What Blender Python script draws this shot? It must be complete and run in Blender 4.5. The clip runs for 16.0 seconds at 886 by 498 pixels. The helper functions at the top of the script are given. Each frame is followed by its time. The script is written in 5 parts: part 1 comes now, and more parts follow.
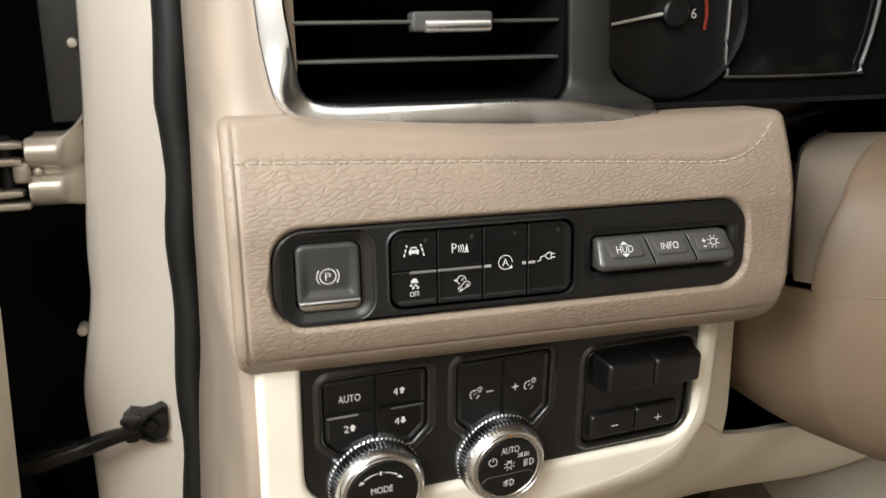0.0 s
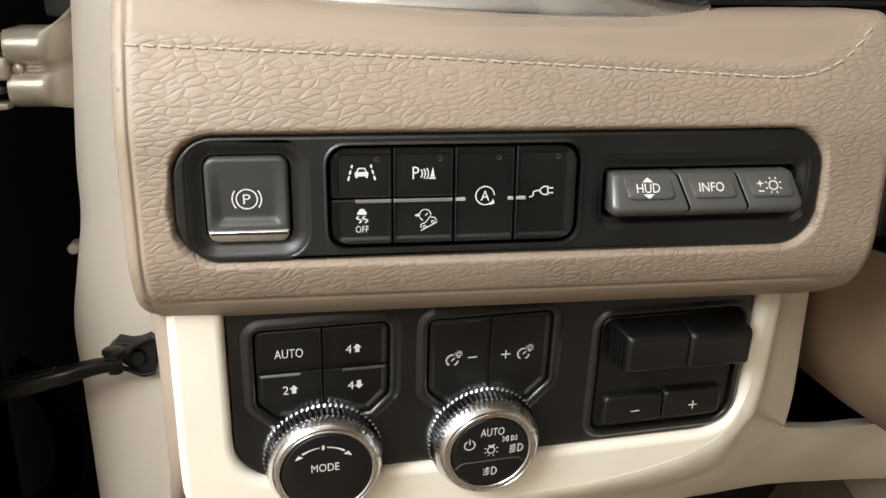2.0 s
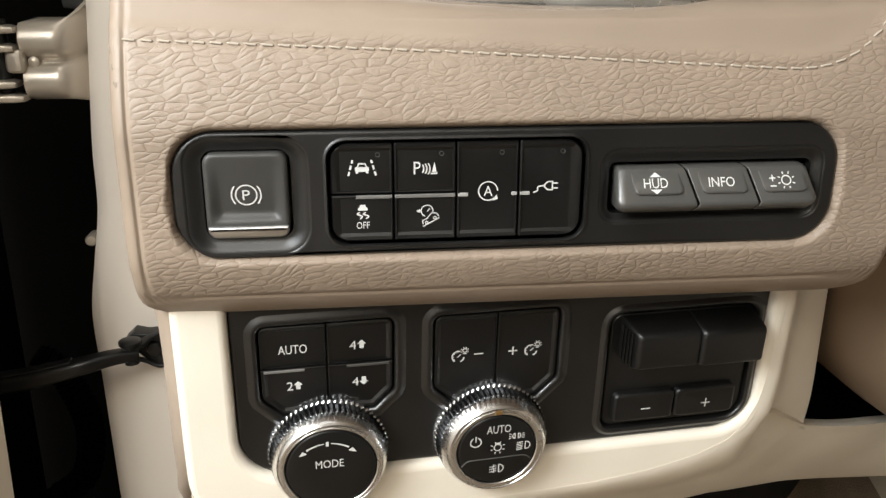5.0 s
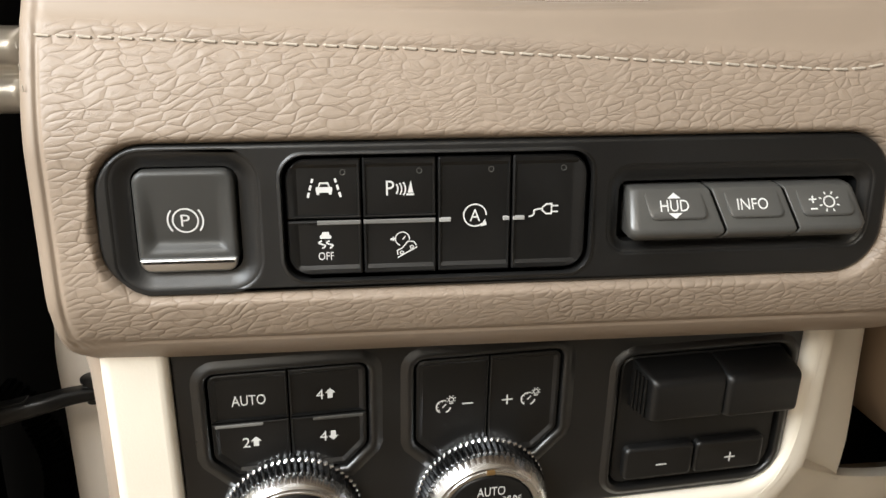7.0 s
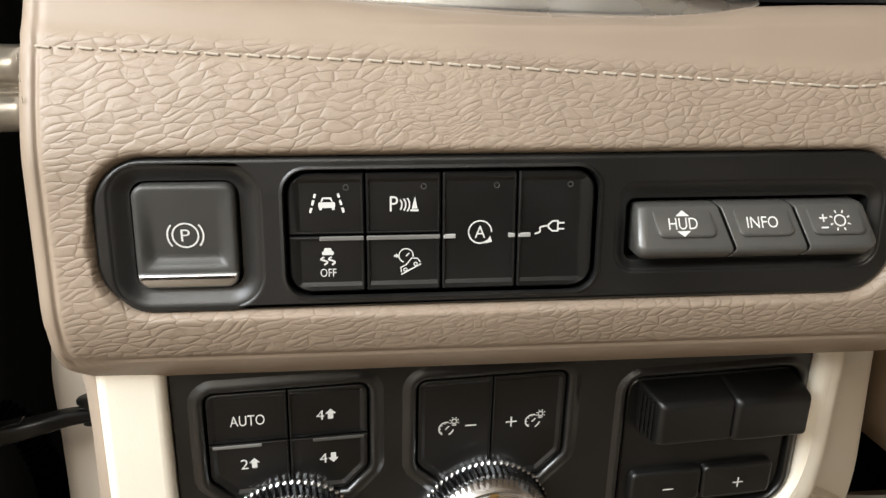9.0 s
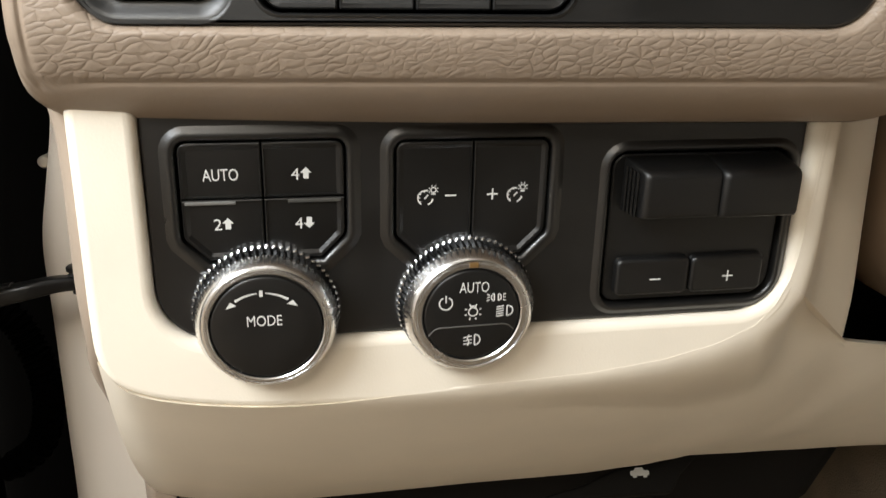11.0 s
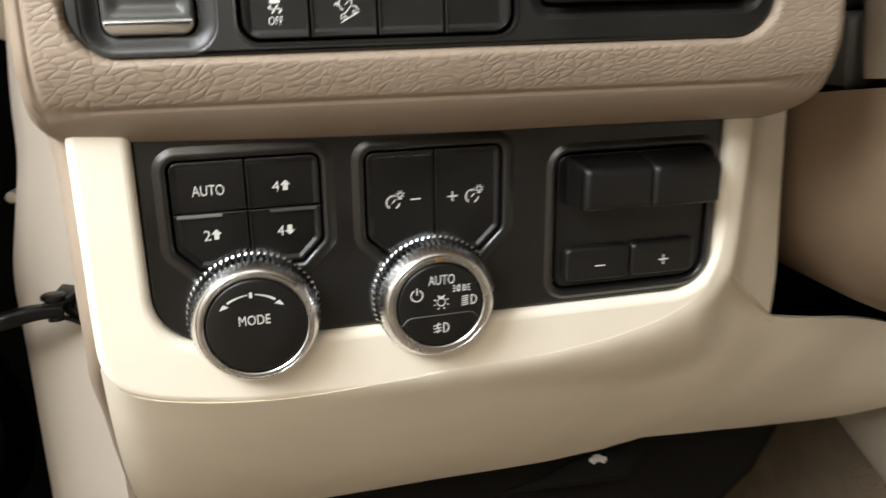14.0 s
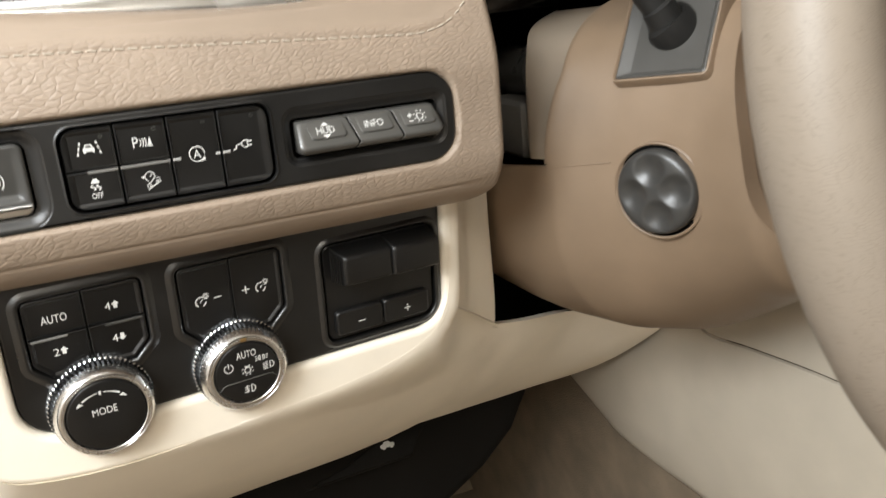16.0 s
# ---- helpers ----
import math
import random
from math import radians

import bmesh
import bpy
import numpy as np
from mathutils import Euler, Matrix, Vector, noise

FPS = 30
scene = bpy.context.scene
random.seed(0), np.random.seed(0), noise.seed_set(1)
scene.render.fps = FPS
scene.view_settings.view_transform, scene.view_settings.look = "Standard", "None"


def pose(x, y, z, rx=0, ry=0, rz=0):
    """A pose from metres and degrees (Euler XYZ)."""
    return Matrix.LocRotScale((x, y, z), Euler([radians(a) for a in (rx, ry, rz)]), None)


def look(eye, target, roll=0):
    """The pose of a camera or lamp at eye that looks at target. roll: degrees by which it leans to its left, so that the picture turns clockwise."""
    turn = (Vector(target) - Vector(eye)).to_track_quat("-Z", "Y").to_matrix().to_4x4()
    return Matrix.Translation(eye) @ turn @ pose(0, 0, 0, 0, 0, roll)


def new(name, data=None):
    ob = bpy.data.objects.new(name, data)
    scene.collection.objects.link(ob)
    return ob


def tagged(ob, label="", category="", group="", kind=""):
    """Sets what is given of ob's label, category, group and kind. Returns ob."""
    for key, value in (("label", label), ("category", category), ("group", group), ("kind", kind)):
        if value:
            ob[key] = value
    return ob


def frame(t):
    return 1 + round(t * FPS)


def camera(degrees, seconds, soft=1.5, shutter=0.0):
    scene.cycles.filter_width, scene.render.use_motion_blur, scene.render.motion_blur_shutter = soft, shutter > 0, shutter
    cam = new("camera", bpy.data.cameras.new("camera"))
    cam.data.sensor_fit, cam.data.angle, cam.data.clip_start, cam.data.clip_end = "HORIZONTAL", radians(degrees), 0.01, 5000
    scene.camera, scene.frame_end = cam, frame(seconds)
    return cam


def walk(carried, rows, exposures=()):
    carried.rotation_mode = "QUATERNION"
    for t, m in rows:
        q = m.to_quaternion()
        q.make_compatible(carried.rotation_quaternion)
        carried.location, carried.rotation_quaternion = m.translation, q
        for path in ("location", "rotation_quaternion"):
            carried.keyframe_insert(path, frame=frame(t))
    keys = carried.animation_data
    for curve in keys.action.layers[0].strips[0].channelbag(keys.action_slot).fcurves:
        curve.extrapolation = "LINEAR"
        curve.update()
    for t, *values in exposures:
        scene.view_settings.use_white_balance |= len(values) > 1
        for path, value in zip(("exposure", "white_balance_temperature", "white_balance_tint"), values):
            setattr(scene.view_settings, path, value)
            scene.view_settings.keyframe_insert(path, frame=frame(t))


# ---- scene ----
cam = camera(54.58, 16.0, soft=1.4, shutter=0.7)
ROWS = [
    (0.0, -0.1432, -0.3705, 0.8524, 75.914, 0.919, -15.584),
    (0.5, -0.1153, -0.3541, 0.8394, 74.778, -1.155, -12.591),
    (1.0, -0.0883, -0.3256, 0.8212, 73.155, -1.251, -10.167),
    (1.5, -0.0733, -0.3050, 0.8196, 72.454, -0.910, -8.921),
    (2.0, -0.0683, -0.2958, 0.8245, 71.963, -0.663, -7.922),
    (2.5, -0.0664, -0.2951, 0.8261, 71.687, -0.473, -7.020),
    (3.0, -0.0628, -0.2981, 0.8273, 71.456, -0.364, -6.325),
    (3.5, -0.0624, -0.2983, 0.8280, 71.411, -0.289, -6.171),
    (4.0, -0.0599, -0.2964, 0.8258, 71.394, -0.186, -5.772),
    (4.2, -0.0602, -0.2947, 0.8262, 71.107, -0.179, -6.132),
    (6.3, -0.0531, -0.2807, 0.8231, 71.148, -0.047, -5.942),
    (6.5, -0.0523, -0.2659, 0.8212, 71.073, -0.027, -5.956),
    (7.0, -0.0456, -0.2450, 0.8146, 72.453, -0.005, -5.859),
    (7.5, -0.0468, -0.2430, 0.8107, 73.251, -0.297, -6.019),
    (8.0, -0.0463, -0.2420, 0.8119, 73.540, -0.400, -6.039),
    (8.5, -0.0461, -0.2421, 0.8123, 73.841, -0.357, -6.008),
    (9.0, -0.0465, -0.2412, 0.8109, 74.147, -0.321, -5.765),
    (9.5, -0.0441, -0.2418, 0.8062, 73.895, -0.389, -5.497),
    (10.0, -0.0423, -0.2509, 0.7768, 73.828, -0.473, -5.281),
    (10.2, -0.0407, -0.2537, 0.7633, 73.703, -0.605, -5.099),
    (12.3, -0.0350, -0.2584, 0.7157, 75.777, 0.044, -4.866),
    (12.5, -0.0347, -0.2582, 0.7142, 75.882, 0.138, -5.094),
    (13.0, -0.0339, -0.2642, 0.7142, 76.162, 0.514, -5.318),
    (13.5, -0.0393, -0.2756, 0.7160, 76.393, 1.020, -6.057),
    (14.0, -0.0482, -0.2922, 0.7301, 75.844, 1.819, -9.239),
    (14.5, -0.0594, -0.3187, 0.7512, 74.283, 2.388, -15.428),
    (15.0, -0.0559, -0.3479, 0.7703, 73.502, 3.183, -20.392),
    (15.5, -0.0642, -0.3723, 0.7898, 72.964, 3.905, -23.974),
    (16.0, -0.0670, -0.3957, 0.8103, 72.860, 4.888, -25.040),
]
walk(cam, [(t, pose(*r)) for t, *r in ROWS], [(0.0, -0.04), (2.0, 0.0), (9.5, 0.03), (10.2, 0.05), (12.5, 0.11), (13.5, 0.13), (14.5, 0.15), (16.0, 0.27)])

# ---- light ----
world = bpy.data.worlds.new("room_light")
scene.world = world
world.use_nodes = True
world.node_tree.nodes["Background"].inputs[0].default_value = (1.0, 0.88, 0.74, 1)
world.node_tree.nodes["Background"].inputs[1].default_value = 0.10


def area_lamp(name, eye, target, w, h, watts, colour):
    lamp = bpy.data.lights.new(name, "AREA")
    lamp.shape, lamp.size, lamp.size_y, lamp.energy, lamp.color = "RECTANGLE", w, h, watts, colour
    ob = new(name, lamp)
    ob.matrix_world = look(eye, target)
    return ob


# four unseen lamps added; this one supplies the light from the door side
area_lamp("door_side_fill", (-0.57, -0.45, 1.18), (0.0, 0.0, 0.70), 0.42, 0.36, 10.2, (0.945, 1.0, 1.035))
# added to brighten the left wall and floor for reflections
area_lamp("left_top_fill", (-1.9, -1.1, 2.6), (-1.9, -1.1, 0.0), 1.8, 2.4, 62, (1.0, 0.99, 0.97))
# added above the windscreen so chrome and key slopes catch light
area_lamp("front_top_fill", (0.30, 0.20, 2.62), (0.30, 0.20, 0.0), 1.5, 1.8, 15, (1.0, 0.99, 0.97))
# added to brighten the floor and wall behind, as soft front light
area_lamp("back_floor_fill", (-0.8, -2.9, 2.6), (-0.8, -2.9, 0.0), 1.4, 0.8, 66, (1.0, 0.92, 0.79))


# ---- materials ----
def node_mat(name):
    m = bpy.data.materials.new(name)
    m.use_nodes = True
    return m, m.node_tree.nodes, m.node_tree.links, m.node_tree.nodes["Principled BSDF"]


def mat(name, colour, rough=0.5, metal=0.0, grain=900.0, vary=0.08, bump=0.1, depth=0.0002, blotch=25.0, spec=0.5, coat=0.0, wear=0.0):
    """Plain surface with fine grain relief and slow changes of tone and gloss."""
    m, n, l, b = node_mat(name)
    co = n.new("ShaderNodeTexCoord")
    fine, slow = n.new("ShaderNodeTexNoise"), n.new("ShaderNodeTexNoise")
    fine.inputs["Scale"].default_value, slow.inputs["Scale"].default_value = grain, blotch
    fine.inputs["Detail"].default_value, slow.inputs["Detail"].default_value = 3, 4
    l.new(co.outputs["Object"], fine.inputs["Vector"])
    l.new(co.outputs["Object"], slow.inputs["Vector"])
    ramp = n.new("ShaderNodeValToRGB")
    c = colour
    ramp.color_ramp.elements[0].position, ramp.color_ramp.elements[1].position = 0.3, 0.7
    ramp.color_ramp.elements[0].color = tuple(v * (1 - vary) for v in c) + (1,)
    ramp.color_ramp.elements[1].color = tuple(min(1, v * (1 + vary)) for v in c) + (1,)
    l.new(slow.outputs["Fac"], ramp.inputs[0])
    l.new(ramp.outputs[0], b.inputs["Base Color"])
    mr = n.new("ShaderNodeMapRange")
    mr.inputs["From Min"].default_value, mr.inputs["From Max"].default_value = 0.3, 0.7
    mr.inputs["To Min"].default_value, mr.inputs["To Max"].default_value = max(0.02, rough - 0.06), min(1, rough + 0.06 + wear)
    l.new(slow.outputs["Fac"], mr.inputs["Value"])
    l.new(mr.outputs[0], b.inputs["Roughness"])
    b.inputs["Metallic"].default_value = metal
    b.inputs["Specular IOR Level"].default_value = spec
    b.inputs["Coat Weight"].default_value = coat
    bp = n.new("ShaderNodeBump")
    bp.inputs["Strength"].default_value, bp.inputs["Distance"].default_value = bump, depth
    l.new(fine.outputs["Fac"], bp.inputs["Height"])
    l.new(bp.outputs[0], b.inputs["Normal"])
    return m


def leather_mat(name, colour, scale=320.0, strength=0.36, depth=0.0006, smooth_top=False):
    """Pebbled vinyl leather: soft creases round domed cells, longer at the door end, small and round at the other."""
    m, n, l, b = node_mat(name)
    co = n.new("ShaderNodeTexCoord")

    def math_node(op, a, c):
        k = n.new("ShaderNodeMath")
        k.operation = op
        for i, v in enumerate((a, c)):
            if isinstance(v, bpy.types.NodeSocket):
                l.new(v, k.inputs[i])
            else:
                k.inputs[i].default_value = v
        return k.outputs[0]

    def ranged(value, lo, hi, a=0.0, c=1.0, soft=True):
        r = n.new("ShaderNodeMapRange")
        r.interpolation_type = "SMOOTHSTEP" if soft else "LINEAR"
        for key, v in (("From Min", lo), ("From Max", hi), ("To Min", a), ("To Max", c)):
            r.inputs[key].default_value = v
        l.new(value, r.inputs["Value"])
        return r.outputs[0]

    def noise(size, detail=2, source=None):
        t = n.new("ShaderNodeTexNoise")
        t.inputs["Scale"].default_value, t.inputs["Detail"].default_value = size, detail
        l.new(source or co.outputs["Object"], t.inputs["Vector"])
        return t

    sep = n.new("ShaderNodeSeparateXYZ")
    l.new(co.outputs["Object"], sep.inputs[0])
    flat = n.new("ShaderNodeCombineXYZ")
    l.new(sep.outputs[0], flat.inputs[0])
    l.new(sep.outputs[2], flat.inputs[1])

    def warped(source, size, amount):
        k = n.new("ShaderNodeVectorMath")
        k.operation = "MULTIPLY_ADD"
        l.new(noise(size, 1).outputs["Color"], k.inputs[0])
        k.inputs[1].default_value = (amount,) * 3
        l.new(source, k.inputs[2])
        return k.outputs[0]

    turn = n.new("ShaderNodeMapping")
    turn.inputs["Rotation"].default_value = (0, 0, -0.20)
    l.new(warped(warped(flat.outputs[0], 60, 0.0060), 230, 0.0014), turn.inputs["Vector"])
    nets = []
    for stretch, size in (((0.50, 1.36, 1.0), scale), ((0.60, 1.34, 1.0), scale * 1.12), ((0.75, 1.4, 1.0), scale * 2.0)):
        mp = n.new("ShaderNodeMapping")
        mp.inputs["Scale"].default_value = stretch
        l.new(turn.outputs[0], mp.inputs["Vector"])
        v = n.new("ShaderNodeTexVoronoi")
        v.feature, v.voronoi_dimensions = "DISTANCE_TO_EDGE", "2D"
        v.inputs["Scale"].default_value = size
        v.inputs["Randomness"].default_value = 0.92
        l.new(mp.outputs[0], v.inputs["Vector"])
        nets.append(v.outputs["Distance"])
    blend = ranged(math_node("ADD", sep.outputs[0], math_node("MULTIPLY", math_node("SUBTRACT", noise(40).outputs["Fac"], 0.5), 0.16)), -0.08, 0.05)

    def both_nets(lo, hi):
        mix = n.new("ShaderNodeMix")
        l.new(blend, mix.inputs[0])
        l.new(ranged(nets[0], lo, hi), mix.inputs[2])
        l.new(ranged(nets[1], lo, hi * 1.15), mix.inputs[3])
        return mix.outputs[0]

    line, dome = both_nets(-0.04, 0.115), both_nets(-0.12, 0.36)
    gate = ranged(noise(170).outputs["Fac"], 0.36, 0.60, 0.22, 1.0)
    fine_gate = ranged(noise(210).outputs["Fac"], 0.46, 0.64, 0.0, 0.26)
    fine_net = math_node("MULTIPLY", math_node("SUBTRACT", ranged(nets[2], -0.03, 0.14), 1.0), fine_gate)
    micro = noise(1800).outputs["Fac"]
    total = math_node("ADD", math_node("MULTIPLY", line, math_node("MULTIPLY", gate, 0.60)), math_node("ADD", fine_net, math_node("MULTIPLY", dome, 0.66)))
    total = math_node("ADD", total, math_node("MULTIPLY", micro, 0.06))
    amount = 1.0
    if smooth_top:
        seam = math_node("MINIMUM", math_node("SUBTRACT", 0.7938, math_node("MULTIPLY", sep.outputs[0], 0.055)), math_node("SUBTRACT", 0.7941, math_node("MULTIPLY", sep.outputs[0], 0.042)))
        seam = math_node("ADD", seam, math_node("MULTIPLY", math_node("POWER", math_node("MAXIMUM", math_node("SUBTRACT", sep.outputs[0], 0.090), 0.0), 3.0), 204.0))
        fade = ranged(math_node("SUBTRACT", sep.outputs[2], seam), 0.0058, 0.0028)
        under = ranged(sep.outputs[2], 0.7080, 0.7120, 0.10, 1.0)
        calm = ranged(sep.outputs[0], 0.05, 0.14, 1.0, 0.8)
        side = ranged(sep.outputs[0], -0.1325, -0.1275)
        amount = math_node("MULTIPLY", math_node("MULTIPLY", fade, under), math_node("MULTIPLY", calm, side))
        total = math_node("ADD", math_node("MULTIPLY", total, amount), math_node("MULTIPLY", micro, 0.04))
    bp = n.new("ShaderNodeBump")
    bp.inputs["Strength"].default_value, bp.inputs["Distance"].default_value = strength, depth
    l.new(total, bp.inputs["Height"])
    l.new(bp.outputs[0], b.inputs["Normal"])
    ramp = n.new("ShaderNodeValToRGB")
    ramp.color_ramp.elements[0].position, ramp.color_ramp.elements[1].position = 0.3, 0.7
    ramp.color_ramp.elements[0].color = tuple(v * 0.94 for v in colour) + (1,)
    ramp.color_ramp.elements[1].color = tuple(v * 1.06 for v in colour) + (1,)
    l.new(noise(18).outputs["Fac"], ramp.inputs[0])
    # the colour is multiplied darker along the creases
    crease_tint = n.new("ShaderNodeMixRGB")
    crease_tint.blend_type = "MULTIPLY"
    crease_tint.inputs[2].default_value = (0.58, 0.51, 0.44, 1)
    l.new(math_node("MULTIPLY", math_node("SUBTRACT", 1.0, line), math_node("MULTIPLY", math_node("MULTIPLY", gate, amount), 0.55)), crease_tint.inputs[0])
    l.new(ramp.outputs[0], crease_tint.inputs[1])
    l.new(crease_tint.outputs[0], b.inputs["Base Color"])
    b.inputs["Roughness"].default_value = 0.5
    return m


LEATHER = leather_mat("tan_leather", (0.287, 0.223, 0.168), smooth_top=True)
TAN = mat("tan_plastic", (0.42, 0.35, 0.285), 0.55, bump=0.25)
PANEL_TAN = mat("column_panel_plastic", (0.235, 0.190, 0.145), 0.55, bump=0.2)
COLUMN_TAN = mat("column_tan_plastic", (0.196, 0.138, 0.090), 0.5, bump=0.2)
END_TAN = mat("end_cap_tan_plastic", (0.34, 0.272, 0.212), 0.55, bump=0.25)
CREAM = mat("cream_plastic", (0.875, 0.80, 0.68), 0.46, bump=0.3, grain=1300, vary=0.03)
BEIGE = mat("beige_console_plastic", (0.45, 0.400, 0.325), 0.5, bump=0.3, grain=1300, vary=0.05)
PAINT = mat("beige_body_paint", (0.74, 0.67, 0.59), 0.35, bump=0.05, coat=0.3, vary=0.04, blotch=9)
BLACK = mat("black_satin_plastic", (0.0060, 0.0058, 0.0055), 0.37, bump=0.25, grain=2500, vary=0.1, wear=0.05, spec=0.66)
RIM = mat("black_rim_plastic", (0.0070, 0.0068, 0.0064), 0.33, bump=0.15, grain=2500, vary=0.1, spec=0.75)
KEY = mat("key_black_plastic", (0.0042, 0.0040, 0.0038), 0.35, bump=0.15, grain=2500, vary=0.12, wear=0.08, spec=0.52)
GREY = mat("charcoal_plastic", (0.064, 0.062, 0.057), 0.33, bump=0.2, grain=2500, spec=0.72)
CHEEK = mat("dark_grey_trim", (0.019, 0.0185, 0.017), 0.40, bump=0.15, grain=2500)
BRAKE = mat("brake_key_plastic", (0.040, 0.039, 0.036), 0.42, bump=0.2, grain=2500)
PADGREY = mat("dark_grey_soft_plastic", (0.040, 0.039, 0.037), 0.33, bump=0.1, grain=2500)
BAR = mat("grey_bar_plastic", (0.16, 0.155, 0.145), 0.4, bump=0.1)
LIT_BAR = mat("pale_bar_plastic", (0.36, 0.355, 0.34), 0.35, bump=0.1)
CHROME = mat("chrome", (0.88, 0.89, 0.90), 0.25, 1.0, bump=0.02, vary=0.03)
SATIN = mat("satin_chrome", (0.66, 0.67, 0.68), 0.30, 1.0, bump=0.03, vary=0.04)
KNOB_METAL = mat("brushed_chrome", (0.86, 0.86, 0.86), 0.25, 1.0, bump=0.03, vary=0.05, grain=1600)
KNURL = mat("dark_knurled_metal", (0.13, 0.132, 0.135), 0.26, 1.0, bump=0.05)
RUBBER = mat("black_rubber", (0.014, 0.0135, 0.0125), 0.55, bump=0.3, spec=0.35)
PILLAR = mat("dark_grey_body_paint", (0.036, 0.035, 0.034), 0.5, bump=0.2, grain=400, vary=0.2)
MATT = mat("matt_black_plastic", (0.0072, 0.0066, 0.0058), 0.75, bump=0.3, grain=900, vary=0.3, spec=0.15)
# near-black so gaps, wells and voids read as unlit; shade put into colour
DARK = mat("near_black_shade", (0.0035, 0.0033, 0.003), 0.9, bump=0.1, spec=0.03)
INK = mat("white_legend_ink", (0.66, 0.66, 0.64), 0.5, bump=0.02, vary=0.02)
ORANGE = mat("amber_mark", (0.16, 0.092, 0.032), 0.35, bump=0.02)
RED = mat("red_mark", (0.26, 0.035, 0.022), 0.5, bump=0.02)
THREAD = mat("tan_thread", (0.43, 0.37, 0.30), 0.7, bump=0.5, grain=3000)
STEEL = mat("painted_hinge_steel", (0.48, 0.43, 0.36), 0.34, 0.55, bump=0.25, grain=500, coat=0.2)
IRON = mat("black_strap_steel", (0.009, 0.0087, 0.0082), 0.42, bump=0.3, grain=700, spec=0.35)
STRAP_STEEL = mat("black_painted_steel", (0.0065, 0.0063, 0.006), 0.34, bump=0.35, grain=600, spec=0.30, vary=0.25)
CARPET = mat("brown_carpet", (0.215, 0.166, 0.114), 0.95, bump=0.9, depth=0.002, grain=700, vary=0.2)
# dark so the unseen cabin surfaces send little light back
BLOCKER = mat("dark_brown_blocker", (0.075, 0.058, 0.042), 0.8, bump=0.3)
GLASS_BLACK = mat("gloss_black_lens", (0.006, 0.006, 0.0055), 0.12, bump=0.01, vary=0.2)
WALL = mat("plaster_wall", (0.78, 0.765, 0.73), 0.8, bump=0.2, grain=150, blotch=2)
# floor colour chosen to warm the light it bounces up
BOUNCE_FLOOR = mat("warm_bounce_floor", (0.35, 0.288, 0.222), 0.6, bump=0.3, grain=120, blotch=2)


# ---- building helpers ----
def link_mesh(name, me, material, parent=None, label="", smooth=True, angle=35):
    ob = new(name, me)
    me.materials.clear()
    me.materials.append(material)
    if smooth:
        me.polygons.foreach_set("use_smooth", [True] * len(me.polygons))
        me.set_sharp_from_angle(angle=radians(angle))
    if parent:
        ob.parent = parent
    return tagged(ob, label)


def part(name, bm, material, parent, label="", smooth=True, angle=35):
    me = bpy.data.meshes.new(name)
    bm.normal_update()
    bm.to_mesh(me)
    bm.free()
    return link_mesh(name, me, material, parent, label, smooth, angle)


def thing(name, label, category, m=None, group="", kind=""):
    ob = new(name)
    ob.empty_display_size = 0.01
    if m is not None:
        ob.matrix_world = m
    return tagged(ob, label, category, group, kind)


def rounded(x0, x1, z0, z1, r, n=6, sides=1):
    """Outline of a rounded rectangle, anticlockwise. r: one radius, or four: bl, br, tr, tl."""
    rs = r if isinstance(r, (tuple, list)) else (r,) * 4
    pts = []
    for (cx, cz, a), q in zip(((x0, z0, 180), (x1, z0, 270), (x1, z1, 0), (x0, z1, 90)), rs):
        ox, oz = cx + (q if cx == x0 else -q), cz + (q if cz == z0 else -q)
        pts += [(ox + q * math.cos(radians(a + 90 * k / n)), oz + q * math.sin(radians(a + 90 * k / n))) for k in range(n + 1)]
    if sides > 1:
        out = []
        for i, p in enumerate(pts):
            q = pts[(i + 1) % len(pts)]
            steps = sides if (i + 1) % (n + 1) == 0 else 1
            out += [(p[0] + (q[0] - p[0]) * k / steps, p[1] + (q[1] - p[1]) * k / steps) for k in range(steps)]
        pts = out
    return pts


def inset(pts, d):
    """Moves an anticlockwise outline inwards by d."""
    out = []
    for i, p in enumerate(pts):
        a, c = Vector(pts[i - 1]), Vector(pts[(i + 1) % len(pts)])
        b = Vector(p)
        e, f = (b - a), (c - b)
        e = e.normalized() if e.length > 1e-9 else f.normalized()
        f = f.normalized() if f.length > 1e-9 else e
        n1, n2 = Vector((-e.y, e.x)), Vector((-f.y, f.x))
        k = n1 + n2
        k = k / max(0.35, k.length_squared / 2) if k.length > 1e-6 else n1
        out.append(tuple(b + k * d))
    return out


def smooth_line(pts, n=6):
    """Catmull-Rom through points of any dimension."""
    P = [Vector(p) for p in pts]
    out = []
    for i in range(len(P) - 1):
        a, b, c, d = P[max(0, i - 1)], P[i], P[i + 1], P[min(len(P) - 1, i + 2)]
        for k in range(n):
            t = k / n
            out.append(0.5 * (2 * b + (c - a) * t + (2 * a - 5 * b + 4 * c - d) * t * t + (3 * b - a - 3 * c + d) * t ** 3))
    return out + [P[-1]]


